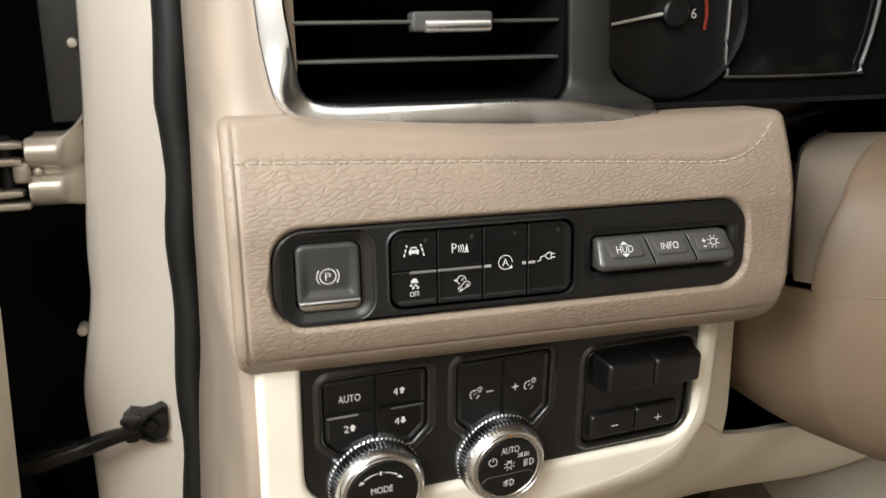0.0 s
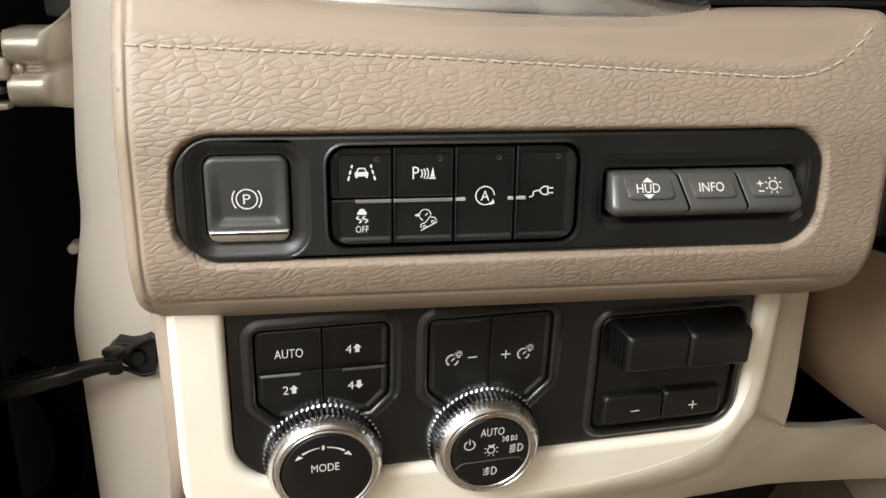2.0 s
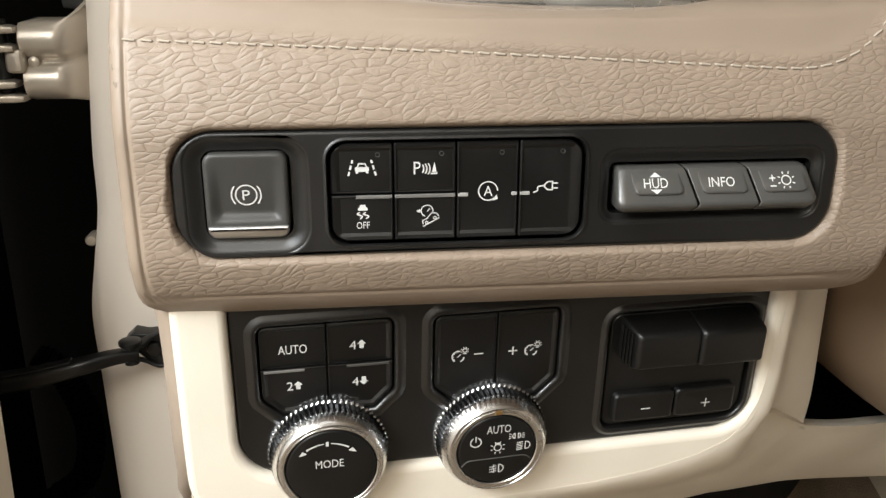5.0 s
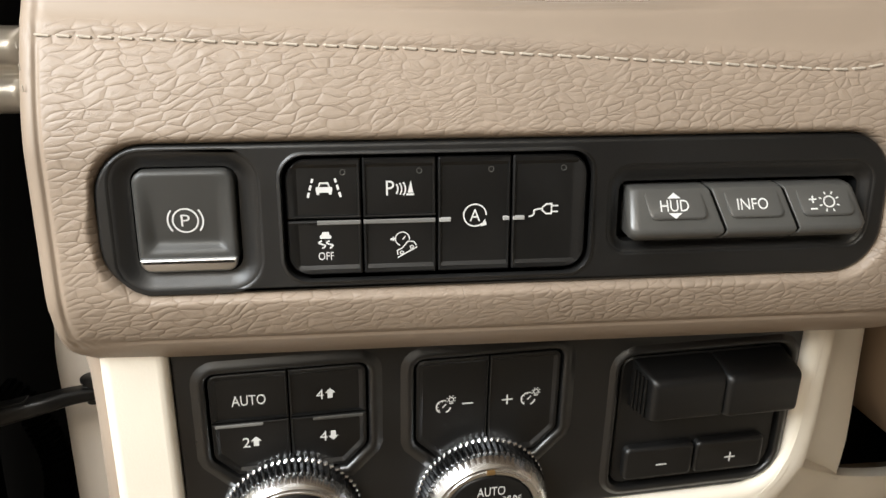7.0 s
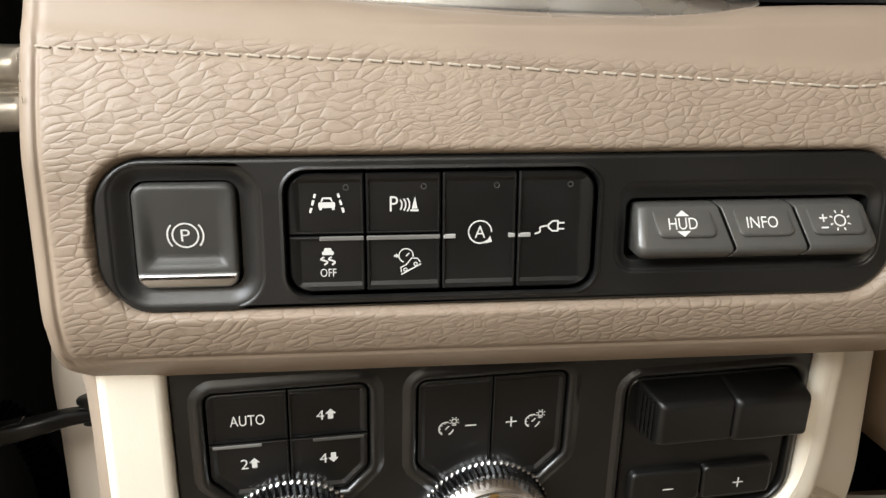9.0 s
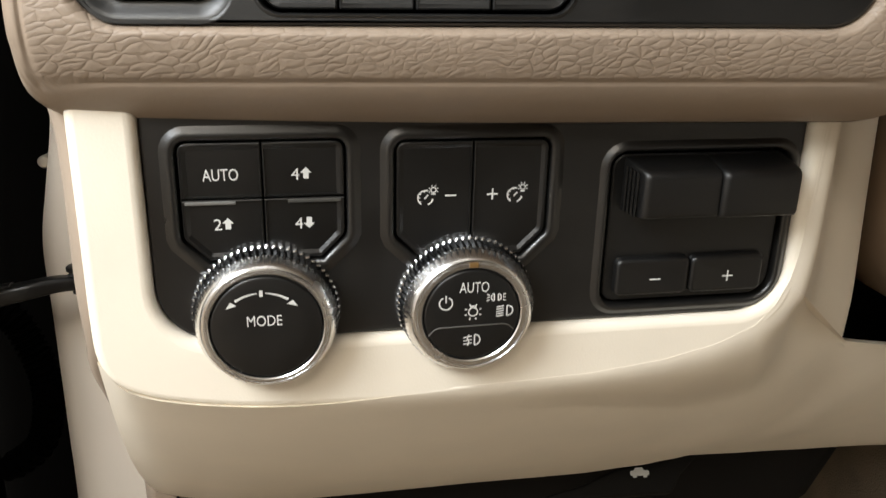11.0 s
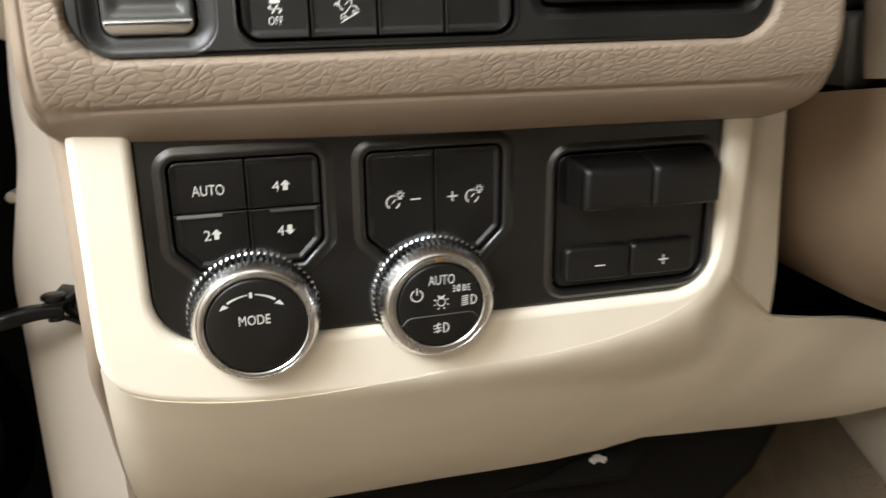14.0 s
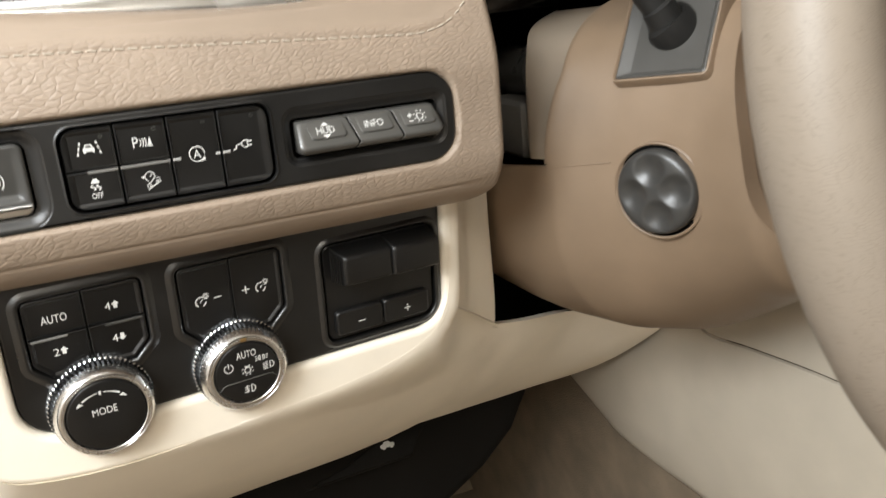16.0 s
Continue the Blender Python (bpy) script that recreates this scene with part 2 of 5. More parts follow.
def plate_mesh(name, outline, holes, back, front, bevel, res=2):
    """A plate with holes and rounded edges; it faces -y. back and front: its y."""
    cu = bpy.data.curves.new(name, "CURVE")
    cu.dimensions, cu.fill_mode = "2D", "BOTH"
    cu.extrude, cu.bevel_depth, cu.bevel_resolution = max(0.0, abs(back - front) / 2 - bevel), bevel, res
    for k, pts in enumerate([outline, *holes]):
        pts = inset(pts, bevel if k == 0 else -bevel)
        s = cu.splines.new("POLY")
        s.points.add(len(pts) - 1)
        for p, q in zip(s.points, pts):
            p.co = (q[0], q[1], 0, 1)
        s.use_cyclic_u = True
    ob = bpy.data.objects.new(name, cu)
    scene.collection.objects.link(ob)
    me = bpy.data.meshes.new_from_object(ob.evaluated_get(bpy.context.evaluated_depsgraph_get()))
    bpy.data.objects.remove(ob)
    bpy.data.curves.remove(cu)
    mid = (back + front) / 2
    me.transform(Matrix(((1, 0, 0, 0), (0, 0, -1, mid), (0, 1, 0, 0), (0, 0, 0, 1))))
    me.name = name
    return me


def plate(name, outline, holes, back, front, bevel, material, parent, label="", res=2, m=None, angle=40):
    me = plate_mesh(name, outline, holes, back, front, bevel, res)
    if m is not None:
        me.transform(m)
    return link_mesh(name, me, material, parent, label, True, angle)


def loft(rings, closed=True, cap_start=False, cap_end=False):
    bm = bmesh.new()
    vs = [[bm.verts.new(p) for p in r] for r in rings]
    for a, b in zip(vs, vs[1:]):
        m = len(a)
        for i in range(m if closed else m - 1):
            j = (i + 1) % m
            bm.faces.new((a[i], a[j], b[j], b[i]))
    if cap_start:
        bm.faces.new(list(reversed(vs[0])))
    if cap_end:
        bm.faces.new(vs[-1])
    bmesh.ops.recalc_face_normals(bm, faces=bm.faces)
    return bm


def lathe(profile, n=64, teeth=0, tooth=0.0, span=(), slant=0.0, cap=True):
    """Turned about the y axis, profile of (radius, y). Rows named in span get teeth."""
    rings = []
    n = teeth * 4 if teeth else n
    for k, (r, y) in enumerate(profile):
        ring = []
        for i in range(n):
            a = 2 * math.pi * i / n
            rr = r
            if k in span:
                rr = r - tooth * (1 if i % 4 in (0,) else 0.0 if i % 4 == 2 else 0.45)
                a += slant * (y - profile[0][1])
            ring.append((rr * math.cos(a), y, rr * math.sin(a)))
        rings.append(ring)
    return loft(rings, cap_end=cap)


def tube(path, radius, n=10, caps=True, flat=1.0, up=(0, 0, 1)):
    """A bar along a path; radius is one value or one a point."""
    P = [Vector(p) for p in path]
    rs = radius if isinstance(radius, (list, tuple)) else [radius] * len(P)
    rings = []
    for i, p in enumerate(P):
        d = (P[min(i + 1, len(P) - 1)] - P[max(i - 1, 0)]).normalized()
        s = d.cross(Vector(up))
        s = s.normalized() if s.length > 1e-5 else d.orthogonal().normalized()
        t = s.cross(d)
        rings.append([p + (s * math.cos(2 * math.pi * k / n) + t * flat * math.sin(2 * math.pi * k / n)) * rs[i] for k in range(n)])
    return loft(rings, cap_start=caps, cap_end=caps)


def box_bm(x0, x1, y0, y1, z0, z1, bevel=0.0, seg=2):
    bm = bmesh.new()
    bmesh.ops.create_cube(bm, size=1)
    bmesh.ops.scale(bm, vec=(x1 - x0, y1 - y0, z1 - z0), verts=bm.verts)
    bmesh.ops.translate(bm, vec=((x0 + x1) / 2, (y0 + y1) / 2, (z0 + z1) / 2), verts=bm.verts)
    if bevel:
        bmesh.ops.bevel(bm, geom=bm.edges[:], offset=bevel, segments=seg, affect="EDGES", profile=0.6)
    return bm


def nearest_in(poly, p):
    """The point of a convex anticlockwise outline nearest to p, or p itself inside it."""
    best, gap, inside = p, 1e9, True
    for i, a in enumerate(poly):
        b = poly[(i + 1) % len(poly)]
        ex, ez = b[0] - a[0], b[1] - a[1]
        k = ex * ex + ez * ez
        if k < 1e-14:
            continue
        if ex * (p[1] - a[1]) - ez * (p[0] - a[0]) < 0:
            inside = False
        t = max(0.0, min(1.0, ((p[0] - a[0]) * ex + (p[1] - a[1]) * ez) / k))
        q = (a[0] + ex * t, a[1] + ez * t)
        d = math.hypot(q[0] - p[0], q[1] - p[1])
        if d < gap:
            best, gap = q, d
    return p if inside else best


def dense(pts, step=0.0012):
    """The same outline with points no further apart than step."""
    out = []
    for i, a in enumerate(pts):
        b = pts[(i + 1) % len(pts)]
        k = max(1, int(math.hypot(b[0] - a[0], b[1] - a[1]) / step))
        out += [(a[0] + (b[0] - a[0]) * j / k, a[1] + (b[1] - a[1]) * j / k) for j in range(k)]
    return out


def basin(ob, outer, inner, y0, y1, material, back=0.006):
    """A soft slope from one outline down to another, and the well wall behind it."""
    rings = []
    for k in range(9):
        t = k / 8
        y = y0 + (y1 - y0) * t * t * (3 - 2 * t)
        rings.append([(p[0] + (q[0] - p[0]) * t, y, p[1] + (q[1] - p[1]) * t) for p, q in zip(outer, inner)])
    rings.append([(q[0], back, q[1]) for q in inner])
    return part("key_surround", loft(rings), material, ob, "black basin round the keys", angle=60)


def raised_rim(ob, o, wide=1.0):
    """A soft low ridge round a field of keys."""
    prof = ((0.0062, -0.0003), (0.0054, -0.0007), (0.0046, -0.0011), (0.0038, -0.0016), (0.0031, -0.0019), (0.0024, -0.0020), (0.0017, -0.0018), (0.0011, -0.0013), (0.0008, -0.0006), (0.0007, 0.006))
    rings = [[(p, y, q) for p, q in inset(o, -(0.0007 + (d - 0.0007) * wide))] for d, y in prof]
    return part("field_rim", loft(rings), RIM, ob, "black ridge round the keys", angle=60)


class Ink:
    """Printed legend in the x-z plane: strokes, filled shapes and words, 0.15 mm proud."""

    def __init__(self):
        self.bm, self.k = bmesh.new(), 0

    def _y(self):
        self.k += 1
        return -0.00012 - 0.00001 * self.k

    def fill(self, pts):
        y = self._y()
        self.bm.faces.new([self.bm.verts.new((p[0], y, p[1])) for p in pts])
        return self

    def line(self, pts, w=0.0005, closed=False):
        P = [Vector(p) for p in pts]
        m = len(P)
        y = self._y()
        L, R = [], []
        for i in range(m):
            a = P[i - 1] if (i or closed) else P[i]
            c = P[(i + 1) % m] if (i < m - 1 or closed) else P[i]
            e, f = P[i] - a, c - P[i]
            e = e.normalized() if e.length > 1e-9 else f.normalized()
            f = f.normalized() if f.length > 1e-9 else e
            n = Vector((-(e + f).y, (e + f).x))
            n = n.normalized() / max(0.5, math.sqrt(max(0.0, (1 + e.dot(f)) / 2))) if n.length > 1e-6 else Vector((-e.y, e.x))
            L.append(self.bm.verts.new((P[i].x + n.x * w / 2, y, P[i].y + n.y * w / 2)))
            R.append(self.bm.verts.new((P[i].x - n.x * w / 2, y, P[i].y - n.y * w / 2)))
        for i in range(m if closed else m - 1):
            j = (i + 1) % m
            self.bm.faces.new((L[i], R[i], R[j], L[j]))
        return self

    def arc(self, cx, cz, r, a0, a1, w=0.0005, n=16, sx=1.0):
        full = abs(a1 - a0) >= 360
        k = n if full else n + 1
        return self.line([(cx + sx * r * math.cos(radians(a0 + (a1 - a0) * i / n)), cz + r * math.sin(radians(a0 + (a1 - a0) * i / n))) for i in range(k)], w, full)

    def word(self, body, cx, cz, w, h):
        cu = bpy.data.curves.new("legend", "FONT")
        cu.body, cu.resolution_u = body, 3
        ob = bpy.data.objects.new("legend", cu)
        scene.collection.objects.link(ob)
        me = bpy.data.meshes.new_from_object(ob.evaluated_get(bpy.context.evaluated_depsgraph_get()))
        bpy.data.objects.remove(ob)
        co = np.array([v.co[:] for v in me.vertices])
        lo, hi = co.min(0), co.max(0)
        y = self._y()
        sx, sz = w / (hi[0] - lo[0]), h / (hi[1] - lo[1])
        vs = [self.bm.verts.new((cx + (p[0] - (lo[0] + hi[0]) / 2) * sx, y, cz + (p[1] - (lo[1] + hi[1]) / 2) * sz)) for p in co]
        for f in me.polygons:
            try:
                self.bm.faces.new([vs[i] for i in f.vertices])
            except ValueError:
                pass
        bpy.data.meshes.remove(me)
        return self

    def sun(self, cx, cz, r, w=0.0004, rays=8):
        self.arc(cx, cz, r, 0, 360, w, 14)
        for k in range(rays):
            a = 2 * math.pi * (k + 0.5) / rays
            self.line([(cx + r * 1.45 * math.cos(a), cz + r * 1.45 * math.sin(a)), (cx + r * 2.0 * math.cos(a), cz + r * 2.0 * math.sin(a))], w)
        return self

    def put(self, parent, y=0.0, m=None, material=None, name="symbol"):
        for f in self.bm.faces:
            f.normal_update()
            if f.normal.y > 0:
                f.normal_flip()
        bmesh.ops.translate(self.bm, vec=(0, y, 0), verts=self.bm.verts)
        if m is not None:
            bmesh.ops.transform(self.bm, matrix=m, verts=self.bm.verts)
        return part(name, self.bm, material or INK, parent, "white printed legend" if material is None else "", smooth=False)


# ---- unseen room added round the car, bouncing lamp light ----
def room():
    for name, dims in (("wall_left", (-3.6, -3.5, -4, 4, -0.45, 2.7)), ("wall_right", (3.5, 3.6, -4, 4, -0.45, 2.7)),
                       ("wall_front", (-3.6, 3.6, 4, 4.1, -0.45, 2.7)), ("wall_back", (-3.6, 3.6, -4.1, -4, -0.45, 2.7))):
        tagged(part(name, box_bm(*dims), WALL, None, "unseen plain plastered wall round the car", smooth=False), category="wall", kind="structure")
    tagged(part("ceiling", box_bm(-3.6, 3.6, -4.1, 4.1, 2.7, 2.8), WALL, None, "unseen plain pale ceiling over the car", smooth=False), category="ceiling", kind="structure")
    tagged(part("ground", box_bm(-3.6, 3.6, -4.1, 4.1, -0.55, -0.45), BOUNCE_FLOOR, None, "unseen warm beige floor that bounces lamp light", smooth=False), category="floor", kind="structure")


def cabin():
    """Plain unseen surfaces closing the cabin behind and beside the camera, to block light."""
    for name, dims, m, label in (("overhead_blocker", (0.12, 1.55, -1.7, -0.14, 1.34, 1.38), CREAM, "unseen cream panel that blocks lamps and reflects in the chrome"), ("cabin_back_blocker", (0.15, 1.55, -1.75, -1.70, 0.1, 1.34), BLOCKER, "unseen brown rear wall that darkens reflections"),
                                 ("cabin_near_blocker", (-0.22, -0.165, -1.75, -0.86, 0.04, 1.34), BLOCKER, "unseen brown wall behind the door opening that blocks the back lamp"),
                                 ("cabin_far_blocker", (1.55, 1.6, -1.75, 0.8, 0.0, 1.38), BLOCKER, "unseen brown far wall that darkens reflections"),
                                 ("rear_floor_blocker", (-0.16, 1.55, -1.70, -0.905, 0.04, 0.10), BLOCKER, "unseen dark rear floor that blocks light from the ground"), ("side_floor_blocker", (0.605, 1.55, -0.90, 0.80, 0.04, 0.10), BLOCKER, "unseen dark floor by the console that blocks light from the ground")):
        tagged(part(name, box_bm(*dims), m, None, label, smooth=False), category="cabin wall", kind="structure")


room()
cabin()

# ---- leather pad with the upper switch panel ----
BZ = (-0.1197, 0.1180, 0.7254, 0.7698)  # bezel: left, right, bottom, top
PAD = (-0.1375, 0.1458, 0.6930, 0.8150)


def stitch_z(x):
    return min(0.7938 - 0.055 * x, 0.7941 - 0.042 * x) + 204 * max(0.0, x - 0.090) ** 3


def pad_y(x, z):
    """Depth of the pad's face: flat round the switches, rolled back above and below."""
    y = -0.0030
    if z > 0.768:
        y += 0.0102 * ((z - 0.768) / 0.034) ** 1.5
    if z < 0.730:
        k = min(1.0, (0.730 - z) / 0.0208)
        y += 0.0062 * k ** 2.2
        # below the lower seam a smooth strip turns under
        y += 0.0010 / (1 + math.exp((z - 0.7084) / 0.0004)) + 0.0011 * math.exp(-((z - 0.7088) / 0.0007) ** 2) + 0.55 * max(0.0, 0.7086 - z) + 55.0 * max(0.0, 0.7086 - z) ** 2
    # the seam above is a shallow fold, the seam below a fine groove
    d = z - stitch_z(x)
    y += 0.0011 / (1 + math.exp(-(d - 0.0050) / 0.0007)) + 0.0007 * math.exp(-(d / 0.0011) ** 2)
    # fold of the side strip
    y += 0.0007 * math.exp(-((x + 0.1318) / 0.0008) ** 2)
    return y


def pad_top(x):
    """How far the upper edge of the pad leaves its mean height."""
    line = ((-0.2, 0.0030), (-0.110, 0.0030), (-0.085, 0.0000), (-0.055, -0.0024), (-0.034, -0.0041), (-0.020, -0.0055), (0.010, -0.0072), (0.042, -0.0074), (0.062, -0.0061), (0.079, -0.0040), (0.11, -0.0034), (0.2, -0.0034))
    for (a, p), (b, q) in zip(line, line[1:]):
        if x <= b:
            t = max(0.0, (x - a) / (b - a))
            return p + (q - p) * t * t * (3 - 2 * t)
    return line[-1][1]


def dash_pad():
    ob = thing("dash_pad", "tan leather dashboard pad with pale stitching, round a black switch panel", "dashboard pad")
    n, sides = 10, 46
    outer = rounded(*PAD, (0.017, 0.015, 0.0045, 0.0055), n, sides)
    outer = [(x, z + pad_top(x) * max(0.0, min(1.0, (z - 0.80) / 0.012))) for x, z in outer]
    inner = rounded(*BZ, 0.0152, n, sides)
    rings = []
    steps = 60
    for back in (0.075, 0.045, 0.030):
        rings.append([(x, back, z) for x, z in outer])
    r = 0.0048
    for k in range(steps + 1):
        s = (k / steps) ** 1.25
        ring = []
        for (ax, az), (bx, bz) in zip(outer, inner):
            x, z = ax + (bx - ax) * s, az + (bz - az) * s
            d = math.hypot(x - ax, z - az)
            side = min(abs(x - PAD[0]), abs(x - PAD[1]))
            y = pad_y(x, z)
            rr = 0.0085 if z > 0.806 and -0.100 < x < 0.125 else r if z > 0.72 else 0.0055
            e = min(d, side if side < rr else d)
            if e < rr:
                y += (rr - math.sqrt(max(0.0, rr * rr - (rr - e) ** 2))) * 1.1
            g = math.hypot(bx - x, bz - z)
            if g < 0.0034:
                y += 0.0042 * (1 - g / 0.0034) ** 2.2
            ring.append((x, y, z))
        rings.append(ring)
    rings.append([(x, 0.012, z) for x, z in inner])
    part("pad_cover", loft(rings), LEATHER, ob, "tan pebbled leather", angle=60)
    # stitches of the long seam
    bm = tube([(-0.0022, 0.0002, 0.0), (-0.0016, -0.0003, 0), (0.0016, -0.0003, 0), (0.0022, 0.0002, 0.0)], [0.0002, 0.00042, 0.00042, 0.0002], 8)
    me = bpy.data.meshes.new("stitch")
    bm.to_mesh(me)
    bm.free()
    me.materials.append(THREAD)
    for k in range(13):
        z = 0.7300 + 0.0056 * k
        e = new("stitch", me)
        e.parent = ob
        e.matrix_basis = pose(-0.1350, 0.0006, z, 0, 84, 0) @ Matrix.Scale(0.42, 4)
    x = -0.1300
    while x < 0.1375:
        z = stitch_z(x)
        slope = math.atan2(stitch_z(x + 0.003) - z, 0.003)
        e = new("stitch", me)
        e.parent = ob
        e.matrix_basis = pose(x, pad_y(x, z) - 0.0002 + 0.0, z, 0, -math.degrees(slope) + 4, 0)
        x += 0.0056 * math.cos(slope)
    return ob


dash_pad()


def seven_keys(ob):
    """The block of six flat keys, three columns of legends and two tall keys."""
    x = (-0.0665, -0.0443, -0.0222, 0.0001, 0.0232)
    z0, zm, z1, gap, front = 0.7295, 0.7468, 0.7653, 0.0003, -0.0002
    spans = [(x[0], x[1], zm, z1, (0, 0, 0, 0.0062)), (x[1], x[2], zm, z1, (0, 0, 0, 0)),
             (x[0], x[1], z0, zm, (0.0062, 0, 0, 0)), (x[1], x[2], z0, zm, (0, 0, 0, 0)),
             (x[2], x[3], z0, z1, (0, 0, 0, 0)), (x[3], x[4], z0, z1, (0, 0.0062, 0.0062, 0))]
    keys = []
    for a, b, c, d, rad in spans:
        rad = tuple(max(q, 0.0006) for q in rad)
        o = rounded(a + gap, b - gap, c + gap, d - gap, rad, 7)
        # raised border at the outer edges round a slightly sunken face
        rings = [[(p, 0.008, q) for p, q in o], [(p, front + 0.0005, q) for p, q in o], [(p, front, q) for p, q in inset(o, 0.0005)]]
        low = 0.0022 if c == z0 else 0.0004
        top = 0.0022 if d == z1 else 0.0004
        lft = 0.0026 if a == x[0] else 0.0004
        rgt = 0.0030 if b == x[4] else 0.0004
        face = [(min(max(p, a + gap + 0.0006 + lft), b - gap - 0.0006 - rgt), min(max(q, c + gap + 0.0006 + low), d - gap - 0.0006 - top)) for p, q in o]
        mid = [(min(max(p, a + gap + 0.0006 + lft * 0.5), b - gap - 0.0006 - rgt * 0.5), min(max(q, c + gap + 0.0006 + low * 0.5), d - gap - 0.0006 - top * 0.5)) for p, q in o]
        rings.append([(p, front + 0.00008, q) for p, q in mid])
        rings.append([(p, front + 0.0007, q) for p, q in face])
        bm = loft(rings, cap_end=True)
        bmesh.ops.remove_doubles(bm, verts=bm.verts, dist=1e-6)
        keys.append(part("key", bm, KEY, ob, "black flat push key", angle=25))
    f = front + 0.0007
    lane, park, traction, hill, stop, plug = keys
    # lane keeping: a car between two broken lines
    cx, cz = -0.0552, 0.7563
    i = Ink()
    i.fill([(cx - 0.0019, cz - 0.0001), (cx + 0.0019, cz - 0.0001), (cx + 0.0013, cz + 0.0017), (cx - 0.0013, cz + 0.0017)])
    i.fill(rounded(cx - 0.0024, cx + 0.0024, cz - 0.0014, cz + 0.0003, 0.0004, 3))
    i.fill(rounded(cx - 0.0022, cx - 0.0014, cz - 0.0020, cz - 0.0012, 0.0001, 1)).fill(rounded(cx + 0.0014, cx + 0.0022, cz - 0.0020, cz - 0.0012, 0.0001, 1))
    for s in (-1, 1):
        for a, b in ((-0.0028, -0.0013), (-0.0006, 0.0009), (0.0016, 0.0028)):
            i.line([(cx + s * (0.0040 - 0.28 * a), cz + a), (cx + s * (0.0040 - 0.28 * b), cz + b)], 0.0007)
    i.put(lane, f)
    Ink().fill([(cx - 0.0014, cz + 0.0003), (cx + 0.0014, cz + 0.0003), (cx + 0.0009, cz + 0.0012), (cx - 0.0009, cz + 0.0012)]).put(lane, f - 0.0001, material=KEY, name="symbol_window")
    # parking aid
    cx, cz = -0.0331, 0.7557
    i = Ink().word("P", cx - 0.0029, cz + 0.0001, 0.0024, 0.0045)
    for k in range(3):
        i.arc(cx - 0.0030 + 0.0007 * k, cz - 0.0002, 0.0024 + 0.0004 * k, -38, 38, 0.00045, 8)
    i.fill([(cx + 0.0018, cz - 0.0022), (cx + 0.0042, cz - 0.0022), (cx + 0.0042, cz - 0.0016), (cx + 0.0018, cz - 0.0016)])
    i.fill([(cx + 0.0022, cz - 0.0014), (cx + 0.0039, cz - 0.0014), (cx + 0.0032, cz + 0.0022)]).put(park, f)
    # traction off
    cx, cz = -0.0553, 0.7405
    i = Ink().word("OFF", cx, cz - 0.0050, 0.0046, 0.0025)
    i.fill([(cx - 0.0013, cz + 0.0013), (cx + 0.0013, cz + 0.0013), (cx + 0.0009, cz + 0.0025), (cx - 0.0009, cz + 0.0025)])
    i.fill(rounded(cx - 0.0017, cx + 0.0017, cz + 0.0004, cz + 0.0015, 0.0003, 2))
    for s in (-0.0011, 0.0011):
        i.line(smooth_line([(cx + s, cz - 0.0002), (cx + s - 0.0009, cz - 0.0009), (cx + s + 0.0009, cz - 0.0017), (cx + s, cz - 0.0026)], 4), 0.0005)
    i.put(traction, f)
    # hill descent: a dial over a car on a slope
    cx, cz = -0.0322, 0.7384
    i = Ink().arc(cx - 0.0004, cz + 0.0018, 0.0021, -10, 250, 0.00035, 14)
    i.line([(cx - 0.0004, cz + 0.0016), (cx + 0.0006, cz + 0.0026)], 0.00035).line([(cx - 0.0040, cz + 0.0018), (cx - 0.0030, cz + 0.0018)], 0.0006)
    i.fill([(cx - 0.0033, cz + 0.0026), (cx - 0.0033, cz + 0.0010), (cx - 0.0024, cz + 0.0018)])
    i.line([(cx - 0.0019, cz - 0.0040), (cx + 0.0040, cz - 0.0008)], 0.0004)
    i.line([(cx - 0.0018, cz - 0.0032), (cx - 0.0020, cz - 0.0018), (cx - 0.0004, cz - 0.0010), (cx + 0.0012, cz + 0.0010), (cx + 0.0030, cz + 0.0009), (cx + 0.0038, cz - 0.0003)], 0.00035)
    i.arc(cx - 0.0006, cz - 0.0025, 0.0005, 0, 360, 0.0003, 8).arc(cx + 0.0024, cz - 0.0008, 0.0005, 0, 360, 0.0003, 8).put(hill, f)
    # stop-start: an A in a turning arrow
    cx, cz = -0.0108, 0.7469
    i = Ink().word("A", cx, cz, 0.0032, 0.0037).arc(cx, cz, 0.0034, -250, 40 - 360 + 270, 0.00045, 22)
    i.arc(cx, cz, 0.0034, 110, 300 - 360 - 300 + 360, 0.00045, 6)
    i.fill([(cx + 0.0016, cz - 0.0036), (cx + 0.0036, cz - 0.0030), (cx + 0.0030, cz - 0.0012)]).put(stop, f)
    # plug with its lead
    cx, cz = 0.0102, 0.7478
    i = Ink().line(smooth_line([(cx - 0.0047, cz - 0.0018), (cx - 0.0032, cz - 0.0012), (cx - 0.0030, cz + 0.0002), (cx - 0.0008, cz + 0.0006)], 5), 0.0005)
    i.line([(cx + 0.0022, cz - 0.0010), (cx + 0.0006, cz - 0.0010), (cx - 0.0006, cz + 0.0000), (cx - 0.0006, cz + 0.0010), (cx + 0.0006, cz + 0.0020), (cx + 0.0022, cz + 0.0020)], 0.0005, True)
    i.line([(cx + 0.0022, cz + 0.0014), (cx + 0.0042, cz + 0.0014)], 0.0005).line([(cx + 0.0022, cz - 0.0004), (cx + 0.0042, cz - 0.0004)], 0.0005).put(plug, f)
